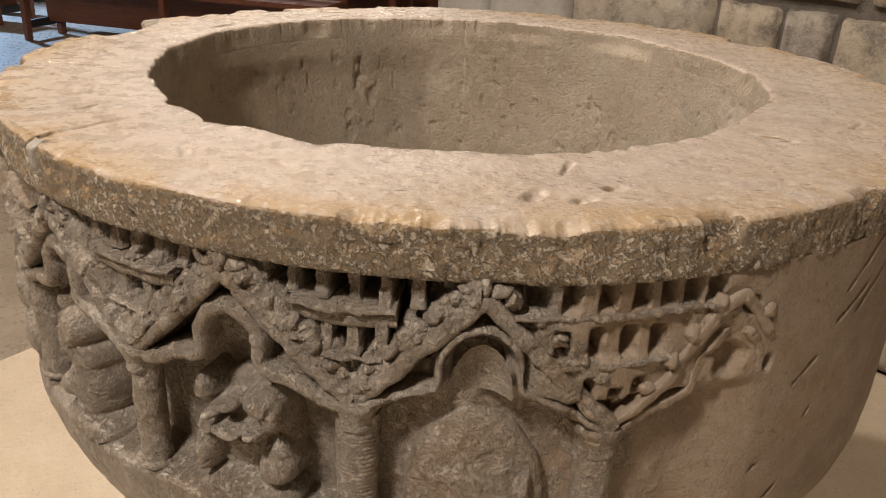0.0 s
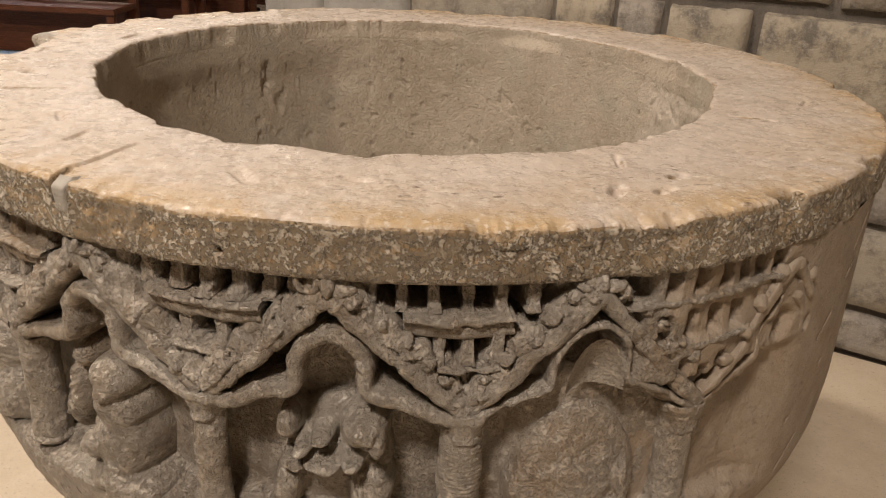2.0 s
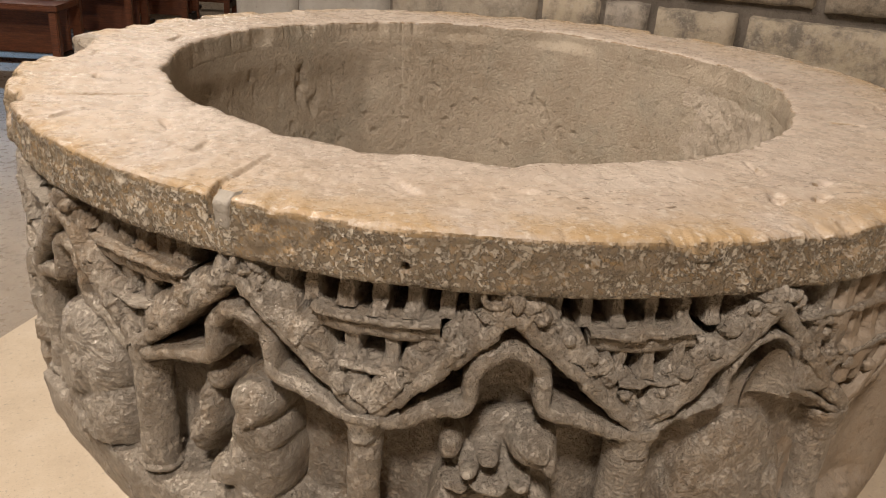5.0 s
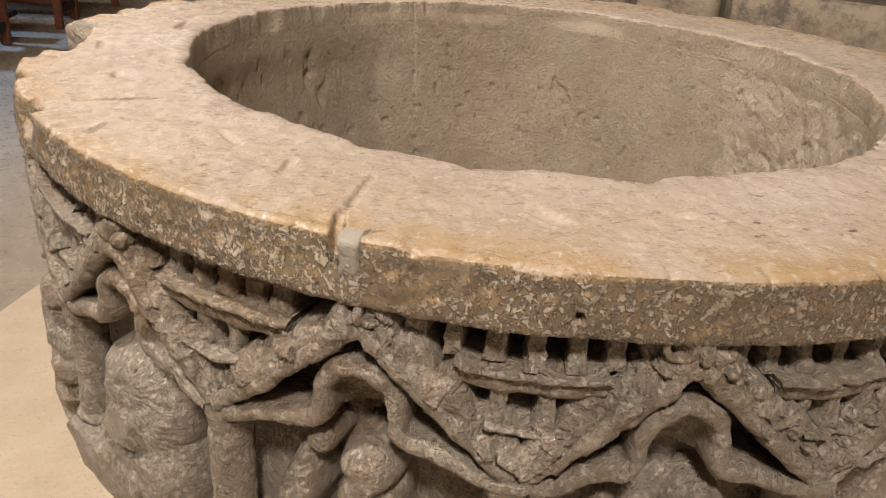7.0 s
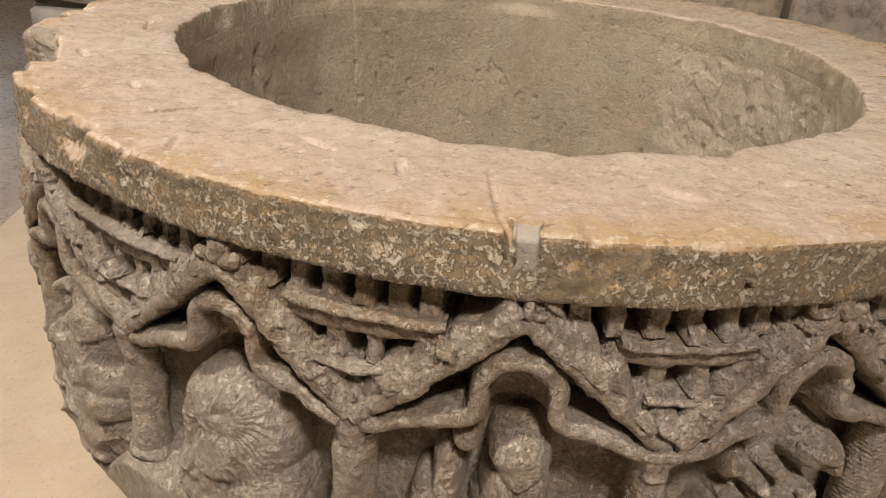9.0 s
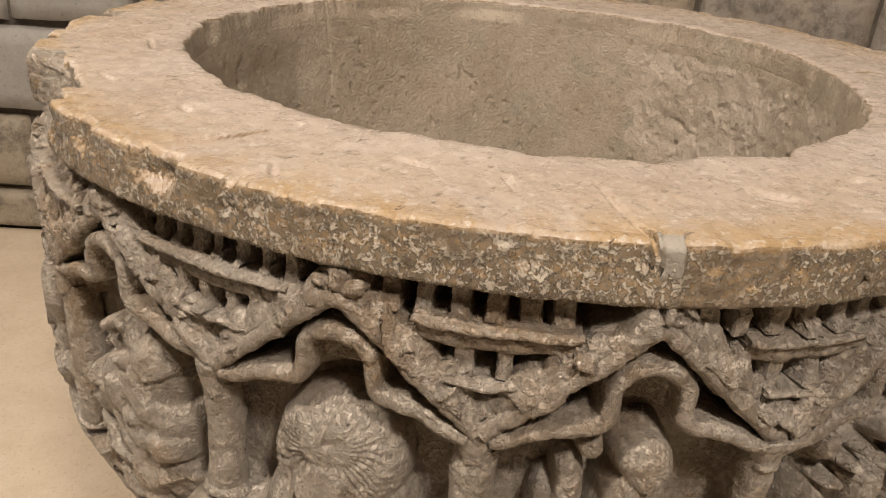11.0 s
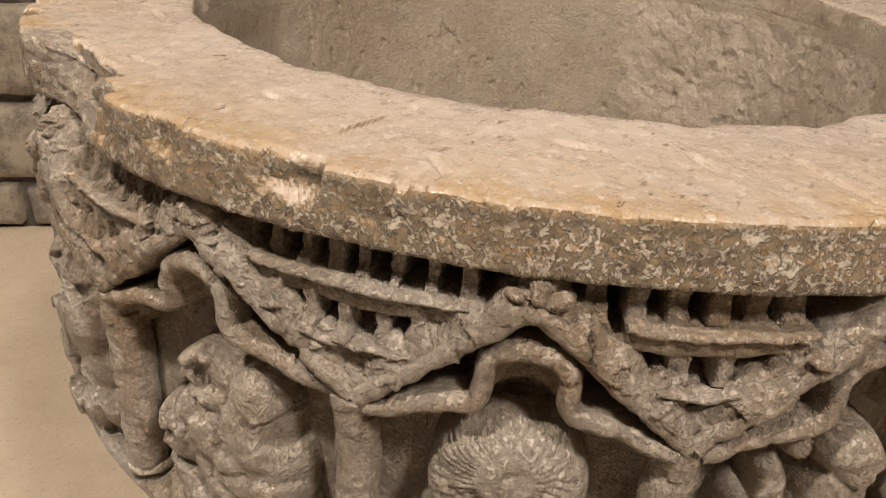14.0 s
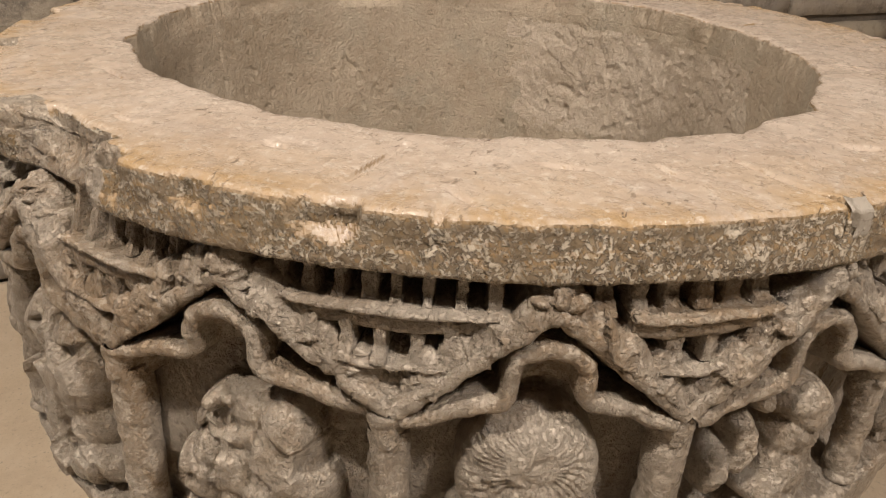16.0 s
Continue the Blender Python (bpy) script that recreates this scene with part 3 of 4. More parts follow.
def basin():
    n, m = 1100, 170
    th = np.linspace(-180, 180, n, endpoint=False)
    s = np.linspace(0, 1, m)
    z = np.where(s < 0.8, 0.969 - 0.407 * s / 0.8, 0.562 - 0.09 * np.sin((s - 0.8) / 0.2 * np.pi / 2))
    r = np.where(s < 0.8, 0.398 - 0.10 * (0.994 - z), 0.3548 * np.cos((s - 0.8) / 0.2 * np.pi / 2) + 0.002)
    z, r = np.r_[0.974, z], np.r_[0.400, r]          # the topmost ring is let into the lip
    m += 1
    T, Z = np.meshgrid(th, z, indexing="ij")
    Rr = np.broadcast_to(r, T.shape).copy()
    P = wrap(T, Z, Rr)
    Rr += (0.0020 * fbm(P, 9, 4) + 0.0007 * fbm(P, 70, 3) + 0.003 * smooth(0.80, 0.95, fbm(P, 55, 2))) * smooth(0.958, 0.93, Z)
    Rr += bore_edge(T)[0] * smooth(0.66, 0.968, Z)
    crack = np.clip(fbm(P * np.array([1, 1, 0.4]), 46, 4) - 0.22, 0, 1)
    where = smooth(13, 5, np.abs((T - -157.4 + 180) % 360 - 180) + 3 * fbm(P, 12, 3))
    Rr += 0.016 * crack * where * smooth(0.955, 0.93, Z)
    away = np.abs(T - 70) + 9 * fbm(P, 9, 4)
    scab = smooth(38, 27, away) * smooth(0.76, 0.82, Z) * smooth(0.968, 0.945, Z)
    broken_skin = facets((P + 0.005 * fbm(P, 30, 3)[..., None]).reshape(-1, 3), 42).reshape(T.shape)
    Rr += scab * (0.0018 * broken_skin + 0.007 * np.clip(fbm(P, 46, 5, 0.65) - 0.30, 0, 1) - 0.003 * np.clip(fbm(P + 3, 26, 4), -1, 1))
    gouge = smooth(34, 18, np.abs((T + 150 + 180) % 360 - 180)) * smooth(0.965, 0.94, Z)
    Rr += gouge * 0.007 * np.clip(ridged(P * np.array([1, 1, 0.45]), 30, 4) - 0.80, 0, 1) / 0.2
    me = mesh_of("basin", wrap(T, Z, Rr), grid_faces(n, m, True)[:, ::-1], BASIN_STONE)
    me.materials.append(SCAB_STONE)
    me.polygons.foreach_set("material_index", (scab + 0.35 * fbm(P, 60, 4) > 0.5)[:, :-1].astype(int).ravel().tolist())
    return me


part("basin", basin(), font, "rough hollowed inside of the bowl")


WINDOWS = [(t, 0.9425, 0.66, 0.0135) for t in (6.5, 9.0, 12.0, 14.9, 17.4, 19.6, 21.5)] + [(t, 0.901, 0.62, 0.0125) for t in (8.6, 11.4, 14.3, 16.8)] + [(11.2, 0.861, 0.5, 0.010), (13.5, 0.850, 0.5, 0.010), (15.4, 0.862, 0.4, 0.008)]


def drum():
    n = 1800
    th = np.linspace(-180, 180, n, endpoint=False)
    z = np.r_[np.linspace(0.958, 0.66, 118), np.linspace(0.655, 0.40, 50), np.linspace(0.38, 0.0, 20)]
    keys = np.array([(0.0, 0.38), (0.06, 0.39), (0.075, 0.33), (0.2, 0.335), (0.30, 0.36), (0.42, 0.425), (0.50, 0.467), (0.56, 0.502), (0.59, 0.518), (0.62, 0.532), (0.65, 0.5455), (0.68, 0.5525), (0.72, 0.5555), (0.96, 0.5555)])
    T, Z = np.meshgrid(th, z, indexing="ij")
    Rr = np.interp(Z, keys[:, 0], keys[:, 1])
    P = wrap(T, Z, Rr)
    Rr = Rr + 0.011 * smooth(-62, -85, T) * smooth(-170, -150, T) * smooth(0.35, 0.5, Z) * smooth(0.90, 0.78, Z)
    sill = 0.705 - 0.055 * smooth(-76, -84, T) + 0.012 * fbm(wrap(T, 0 * Z, 0 * Z + 0.5), 7, 3)
    cut = smooth(sill - 0.010, sill + 0.012, Z) * drum_deep(T)
    for v in (13.6, -8.1, -29.9, -52.8, -75.3, -100.1, -123.3):
        wedge = smooth(1.15, 0.75, np.abs(T - v) / (0.4 + 4.2 * np.clip((Z - 0.846) / 0.046, 0, 2)) + 0.25 * fbm(P, 40, 3)) * smooth(0.893, 0.884, Z) * smooth(0.838, 0.846, Z)
        cut = cut * (1 - (0.86 - 0.35 * np.clip(ridged(P, 40), 0, 1)) * wedge)
    cut = cut * (1 - smooth(4.5, 7.0, T) * smooth(0.838, 0.856, Z + 0.004 * fbm(P, 30, 3)) * (0.86 + 0.14 * fbm(P, 25, 3)))
    Rr -= (0.050 + 0.028 * smooth(0.868, 0.888, Z)) * cut
    carved = smooth(0, 0.4, drum_deep(T))
    Rr += 0.0035 * fbm(P, 10, 4) * (0.25 + 0.75 * carved) + 0.0012 * fbm(P, 70, 4) * (0.2 + 0.8 * carved)
    # broken sill under the figures
    Rr -= carved * 0.012 * np.clip(ridged(P, 12) - 0.5, 0, 1) * smooth(0.60, 0.68, Z) * smooth(0.74, 0.70, Z)
    # small windows of the half-finished arcade
    for t0, z0, half_t, half_z in WINDOWS:
        d = np.maximum(np.abs(T - t0 - 0.06 * fbm(P, 40, 2)) / half_t, np.abs(Z - z0) / half_z) + 0.12 * fbm(P, 50, 3)
        Rr -= 0.022 * smooth(1.12, 0.82, d) * (1 - 0.25 * smooth(16, 22, T))
    # slashes in the plain side
    for t0, z0, lean, long in ((40.5, 0.935, 3.0, 0.028), (42.5, 0.90, 2.2, 0.02), (39.5, 0.895, 2.4, 0.016), (34.0, 0.84, 1.5, 0.012), (32.0, 0.70, 2.0, 0.02), (46.0, 0.66, 2.0, 0.02), (29.5, 0.75, 0.5, 0.004), (36, 0.79, 0.3, 0.004)):
        d = np.abs((T - t0 - lean * (Z - z0) / long) * 0.0096) + 0.0012 * fbm(P, 60, 3)
        Rr -= 0.006 * smooth(0.0036, 0.001, d + 0.002 * fbm(P, 90, 3)) * smooth(long, long * 0.7, np.abs(Z - z0))
    # the faint, half-lost bay next to the plain side
    for t0, z0, a, b in ((25.4, 0.921, 1.0, 0.008), (24.2, 0.872, 2.0, 0.020), (28.4, 0.862, 0.6, 0.010), (27.2, 0.908, 0.5, 0.014)):
        Rr -= 0.012 * smooth(1.0, 0.5, np.hypot((T - t0) / a, (Z - z0) / b) + 0.25 * fbm(P, 40, 3))
    return mesh_of("drum", wrap(T, Z, Rr), grid_faces(n, len(z), True)[:, ::-1], LIMESTONE)


drum_mesh = drum()
drum_mesh.materials.append(SMOOTH_STONE)
mid = np.empty(len(drum_mesh.polygons) * 3)
drum_mesh.polygons.foreach_get("center", mid)
mid = mid.reshape(-1, 3)
side = (np.degrees(np.arctan2(mid[:, 0] - CX, CY - mid[:, 1])) + 9 * fbm(mid, 14, 5) > 12).astype(int)
drum_mesh.polygons.foreach_set("material_index", side.tolist())
part("drum", drum_mesh, font, "round stone body, deeply carved, smoothly repaired along one side")

# ---- relief on the drum ----
FACE = 0.5555
rng = random.Random(4)


def ground(th):
    return float(0.5555 - 0.080 * drum_deep(np.array(th))) - 0.004


def niche(th):
    return float(0.5555 - 0.050 * drum_deep(np.array(th)))


def gable(c, left, right, apex, ruin):
    """Raking mouldings over one bay, with crockets on their backs and a finial."""
    g = ground(c)
    gl, gr = c - left, c + right
    path = [(gl + 0.15, 0.842)] + [(c + (gl - c) * (1 - f) * 0.94, 0.846 + (apex - 0.846) * f) for f in np.linspace(0.12, 0.97, 8)]
    low = 0.846 if c < 0 else 0.828
    path2 = [(c + (gr - c) * (1 - f) * 0.94, low + (apex - low) * f) for f in np.linspace(0.97, 0.12, 8)] + [(gr - 0.15, low - 0.004)]
    me = sweep("gable", path + path2, 0.0074, g, FACE + 0.002, LIMESTONE, section=GABLE_SECTION)
    roughen(me, 0.0016, 70, 0.0012, 4, 0.0018 if ruin else 0.0006, 60)
    ob = part("gable", me, font, "steep gable moulding with broken crockets")
    for side, end in ((-1, gl), (1, gr)):
        if ruin and not (c > -25 and side > 0):
            continue
        for f in np.linspace(0.14, 0.84, 5):
            th = c + (end - c) * (1 - f) * 0.94 + side * 0.35 + rng.uniform(-0.4, 0.4)
            z = 0.846 + (apex - 0.846) * f + 0.0140
            k = rng.uniform(0.75, 1.3)
            m = blob("crocket", th, z, FACE - 0.009, (0.0085 * k, 0.0062 * k, 0.011), LIMESTONE, 4, 0.3, 110, 0.35, side * -40 + rng.uniform(-25, 25))
            part("crocket", m, ob)
    k = 0.7 if -45 < c < -35 else 1.0
    part("finial", blob("finial", c, apex + 0.010, FACE - 0.006, (0.0058 * k, 0.0100, 0.010), LIMESTONE, 4, 0.35, 100, 0.2), ob)
    for s in ((1,) if -25 < c < -15 else (-1, 1)):
        part("finial", blob("finial", c + s * 1.15 * k, apex + 0.006, FACE - 0.008, (0.0105 * k, 0.0050 * k, 0.010), LIMESTONE, 4, 0.35, 110, 0.2, s * 14), ob)
    return ob


def trefoil(c, left, right, top):
    """Cusped arch under the gable: low side lobes and a raised round head."""
    g = ground(c)
    w = 3.55
    head = [(c - w, 0.862)] + [(c - w * math.cos(a), 0.880 + (top - 0.880) * math.sin(a)) for a in np.linspace(0.0, math.pi, 17)] + [(c + w, 0.862)]
    lobe_l = [(c - left + 0.6, 0.842), (c - left + 2.4, 0.847), (c - left * 0.66, 0.854), (c - w - 1.2, 0.861)]
    lobe_r = [(c + w + 1.2, 0.861), (c + right * 0.66, 0.854), (c + right - 2.4, 0.847), (c + right - 0.6, 0.842)]
    if c > 0:
        lobe_r = [(c + w + 1.0, 0.858), (c + right * 0.66, 0.845), (c + right - 2.4, 0.833), (c + right - 0.6, 0.823)]
    me = sweep("trefoil_arch", lobe_l + head + lobe_r, 0.0074 if c < 0 else 0.0066, g, FACE + 0.0005, LIMESTONE, section=ARCH_SECTION if c < 0 else THIN_SECTION)
    roughen(me, 0.0014, 80, 0.0010, 4, 0.0006 if c < 0 else 0.0, 70)
    ob = part("trefoil_arch", me, font, "cusped trefoil arch, edges worn round")
    # shell of the arch head set back behind the moulding
    n = 26
    t = np.linspace(0, np.pi, n)
    f = np.linspace(0, 1, 10)
    A, F = np.meshgrid(t, f, indexing="ij")
    th = c - (w - 1.0) * np.cos(A) * F
    z = 0.858 + (top - 0.868) * np.sin(A) * F
    tym = mesh_of("tympanum", wrap(th, z, niche(c) + 0.010 + 0.018 * F ** 2), grid_faces(n, 10), LIMESTONE)
    part("tympanum", tym, ob)
    return ob


def column(v, worn, spirals, thick, cap_half, drop=0.0):
    g = ground(v)
    n, m = 44, 130
    foot = 0.715 - (0.055 if v < -90 else 0.0)
    zs = np.linspace(0.824 - drop, foot, m)
    a = np.linspace(-np.pi, np.pi, n)
    A, Z = np.meshgrid(a, zs, indexing="ij")
    rad = thick + 0.001 * smooth(foot + 0.025, foot, Z)
    if spirals:
        rad = rad - 0.0005 * (np.sin(A * 1.0 + Z * 1500) > 0.0)
    mid = FACE - 0.003 - thick
    me = mesh_of("column", wrap(v + np.degrees(rad * np.sin(A) / 0.55), Z, mid + rad * np.cos(A)), grid_faces(n, m), LIMESTONE)
    roughen(me, 0.0010 + worn, 60, worn)
    ob = part("column", me, font, "slender shaft with a block capital")
    # capital: flared block under a thin abacus
    zs = np.array([0.814, 0.8155, 0.818, 0.819, 0.8245, 0.830, 0.8345, 0.835, 0.8365, 0.841, 0.8425, 0.843]) - drop
    hw = thick + (cap_half - thick) * np.array([-0.02, 0.08, 0.08, 0.0, 0.17, 0.45, 0.76, 0.88, 0.96, 1.0, 0.95, 0.1])
    u = np.linspace(-1, 1, 19)
    U, K = np.meshgrid(u, np.arange(len(zs)), indexing="ij")
    out = np.sqrt(np.clip(1 - np.abs(U) ** 3.2, 0, 1))
    cap = mesh_of("capital", wrap(v + np.degrees(hw[K] * U / 0.55), zs[K], g + (FACE - g - 0.0005 + (hw[K] - thick) * 0.35) * (0.25 + 0.75 * out)), grid_faces(19, len(zs))[:, ::-1], LIMESTONE)
    bm = bmesh.new()
    bm.from_mesh(cap)
    bmesh.ops.subdivide_edges(bm, edges=bm.edges, cuts=1, use_grid_fill=True)
    bm.to_mesh(cap)
    bm.free()
    cap.polygons.foreach_set("use_smooth", [True] * len(cap.polygons))
    roughen(cap, 0.0012 + worn, 70, worn)
    part("capital", cap, ob)
    part("base", blob("base", v, foot - 0.003, mid, (thick + 0.006, 0.007, thick + 0.004), LIMESTONE, 3, 0.2, 60, 0.2), ob)
    return ob


def colonnette(th, z0, z1, half, g, back):
    """A stubby square pier of the little arcades."""
    n, m = 17, 13
    u = np.linspace(-1, 1, n)
    zs = np.linspace(z0, z1, m)
    U, Z = np.meshgrid(u, zs, indexing="ij")
    out = np.clip(1.15 - np.abs(U) ** 9 * 1.3, 0, 1)
    hw = half * (1 + 0.18 * smooth(z0 + 0.005, z0, Z) + 0.12 * smooth(z1 - 0.004, z1, Z))
    top = FACE - back - 0.005 * rng.random() + 0.010 * smooth(z0 + 0.010, z0 + 0.003, Z) * rng.random()
    me = mesh_of("colonnette", wrap(th + np.degrees(hw * U / 0.55), Z, g + (top - g) * out), grid_faces(n, m)[:, ::-1], LIMESTONE)
    roughen(me, 0.0010, 120, 0, 4, 0.0014, 90)
    return me


def arcade(v, upper, span, lower, span_lo, half, droop, zu=0.929, zl=0.887):
    """Two tiers of small piers above a valley between gables, each on a curved ledge."""
    g = ground(v)
    for ths, (a, b), z, z1, lab in ((upper, span, zu, 0.957, "upper"), (lower, span_lo, zl, 0.916, "lower")):
        if not ths:
            continue
        path = [(v + a + (b - a) * f, z - 0.005 + droop * (4 * (f - 0.5) ** 2 - 1) * 0.5 + rng.uniform(-0.0008, 0.0008)) for f in np.linspace(0, 1, 9)]
        me = sweep("ledge", path, 0.0034 if lab == "upper" else 0.0028, g, FACE - 0.001, LIMESTONE, taper=0.3, section=LEDGE_SECTION)
        roughen(me, 0.0008, 120, 0, 4, 0.0009, 70)
        ob = part("ledge", me, font, "curved projecting ledge under a row of tiny piers")
        if lab == "upper":
            under = sweep("fascia", [(t, zz - 0.0095) for t, zz in path], 0.0078, g, FACE - 0.007, LIMESTONE, section=GABLE_SECTION)
            roughen(under, 0.0012, 60, 0.001)
            part("fascia", under, ob)
        for th in ths:
            part("colonnette", colonnette(v + th, z - 0.004, z1, half * rng.uniform(0.85, 1.15), g, 0.013 if lab == "upper" else 0.007), ob)


def foliage(v, left, right, full):
    """The crumbled band of carved leaves on the backs of two gables that meet over a column. left, right: (apex degrees, apex height)."""
    g = ground(v)
    n, m = 210, 112
    th = np.linspace(left[0] + 0.4, right[0] - 0.4, n)
    T, Z = np.meshgrid(th, np.linspace(0.842, 0.957, m), indexing="ij")
    P = wrap(T, Z, 0 * T + 0.55)
    fl = np.clip((v - T) / (v - left[0]), 0, 1)
    fr = np.clip((T - v) / (right[0] - v), 0, 1)
    f = np.where(T < v, fl, fr)
    rake = 0.846 + np.where(T < v, (left[1] - 0.846) * fl, (right[1] - 0.846) * fr) / 0.96
    edge = wrap(T, 0 * Z, 0 * T + 0.55)
    leaf = np.abs(np.sin(f * 12.5 + 2.0 * fbm(edge, 12, 2)))
    thick = (0.0195 if full else 0.0055) + (0.0140 if full else 0.004) * leaf * (1.05 - 0.55 * f) + 0.006 * fbm(edge, 40, 4) * (1 if full else 0.4)
    up = (Z - rake) + 0.003 * fbm(P, 60, 3)
    inside = smooth(-0.008, -0.004, up) * smooth(thick + 0.0012, thick - 0.0012, up)
    q = (P + 0.004 * fbm(P, 45, 3)[..., None]).reshape(-1, 3)
    skin = FACE - (0.000 if full else 0.009) - 0.010 * np.clip(up / np.maximum(thick, 0.004), 0, 1) ** 2 + (0.0060 if full else 0.0020) * facets(q, 30).reshape(T.shape) + 0.0014 * facets(q + 7, 80).reshape(T.shape) + 0.0010 * fbm(P, 90, 4)
    me = mesh_of("foliage_crest", wrap(T, Z, g + (np.minimum(skin, FACE + 0.005) - g) * inside), grid_faces(n, m)[:, ::-1], LIMESTONE)
    part("foliage_crest", me, font, "crumbled band of carved leaves between two gables")


# gable centres, reaching left and right to the valleys, from the plain side round
BAYS = [(24.6, 10.8, 4.0, 0.926), (2.3, 10.4, 11.6, 0.941), (-19.0, 10.4, 10.9, 0.938), (-41.0, 11.8, 11.1, 0.936), (-63.8, 11.4, 11.0, 0.933), (-88.6, 11.5, 13.4, 0.930), (-112.0, 11.5, 11.9, 0.926), (-134.5, 11.0, 11.0, 0.926)]
for i, (c, l, r, apex) in enumerate(BAYS):
    if i == 0:
        path = [(13.3, 0.825), (16.0, 0.842), (18.8, 0.871), (21.6, 0.916), (24.3, 0.934), (26.2, 0.914), (28.2, 0.888)]
        me = sweep("gable", path, 0.0058, FACE - 0.016, FACE + 0.0012, SMOOTH_STONE, taper=0.35, section=GABLE_SECTION)
        roughen(me, 0.0022, 50, 0.001)
        gable_end = part("gable", me, font, "half-lost gable moulding worn nearly flat")
        for k, (th, z) in enumerate(((16.4, 0.858), (18.2, 0.880), (20.0, 0.902), (21.9, 0.926), (27.3, 0.914))):
            part("crocket", blob("crocket", th, z, FACE - 0.0055, (0.0085, 0.0075, 0.0075), SMOOTH_STONE, 3, 0.3, 90, 0.3, 40 * k), gable_end)
        me = sweep("trefoil_arch", [(14.0, 0.819), (17.6, 0.838), (20.4, 0.848), (21.2, 0.874), (23.0, 0.898), (25.2, 0.900), (27.0, 0.884), (27.6, 0.856)], 0.0050, FACE - 0.016, FACE - 0.0002, SMOOTH_STONE, taper=0.3, section=GABLE_SECTION)
        roughen(me, 0.0022, 50, 0.001)
        part("trefoil_arch", me, font, "faint trefoil arch fading into the plain stone")
        continue
    gable(c, l, r, apex, c < -10)
    trefoil(c, l, r, apex - (0.022 if c < -80 else 0.024))

for (c0, l0, r0, a0), (c1, l1, r1, a1) in zip(BAYS[1:], BAYS[:-1]):
    foliage((c0 + r0 + c1 - l1) / 2, (c0, a0), (c1, a1), c0 < -15)

for v, worn, spiral, thick, cap_half, drop in (
        (13.2, 0.0004, False, 0.0170, 0.0250, 0.021), (-8.0, 0.0003, True, 0.0190, 0.0290, 0.0), (-30.3, 0.0008, False, 0.0142, 0.0310, 0.0), (-53.0, 0.0012, False, 0.0170, 0.0215, 0.0),
        (-75.6, 0.0009, False, 0.0160, 0.0215, 0.004), (-100.1, 0.0011, False, 0.0170, 0.0215, 0.008), (-123.3, 0.0012, False, 0.0160, 0.0215, 0.0)):
    column(v, worn, spiral, thick, cap_half, drop)

for path in ([(4.6, 0.926), (13.0, 0.924), (22.4, 0.927)], [(7.2, 0.884), (12.5, 0.882), (17.8, 0.885)]):
    me = sweep("ledge", path, 0.0026, FACE - 0.012, FACE + 0.0016, LIMESTONE, taper=0.4, section=LEDGE_SECTION)
    roughen(me, 0.0008, 110)
    part("ledge", me, font, "faint worn ledge under a row of small windows")
arcade(-8.1, [-8.0, -5.4, -2.8, -0.1, 2.6, 5.2, 7.6], (-5.2, 3.6), [-2.3, 0.0, 2.4], (-2.4, 2.6), 0.0062, 0.005)
arcade(-29.9, [-7.6, -5.0, -2.2, 0.5, 3.2, 5.8, 8.0], (-4.8, 5.4), [-1.6, 1.6], (-2.4, 2.9), 0.0080, 0.007)
arcade(-52.9, [-7.4, -4.8, -2.2, 0.4, 2.9, 5.2], (-5.4, 6.6), [-1.6, 1.4], (-2.9, 2.4), 0.0080, 0.006)
arcade(-75.3, [-9.0, -6.5, -4.2, -1.9, 0.1, 2.4, 4.8, 7.2], (-8.2, 7.4), [-3.4, -1.0, 1.8, 4.2], (-4.0, 4.2), 0.0058, 0.005)
arcade(-100.2, [-5.0, -2.6, -0.3, 2.0, 4.3, 6.5], (-5.0, 7.5), [-3.2, -1.2, 0.9, 3.0], (-3.6, 3.4), 0.0060, 0.004, 0.922, 0.880)
arcade(-123.3, [-7, -4, -1, 2, 5, 8], (-5, 5), [-2, 0, 2], (-3, 3), 0.006, 0.004)


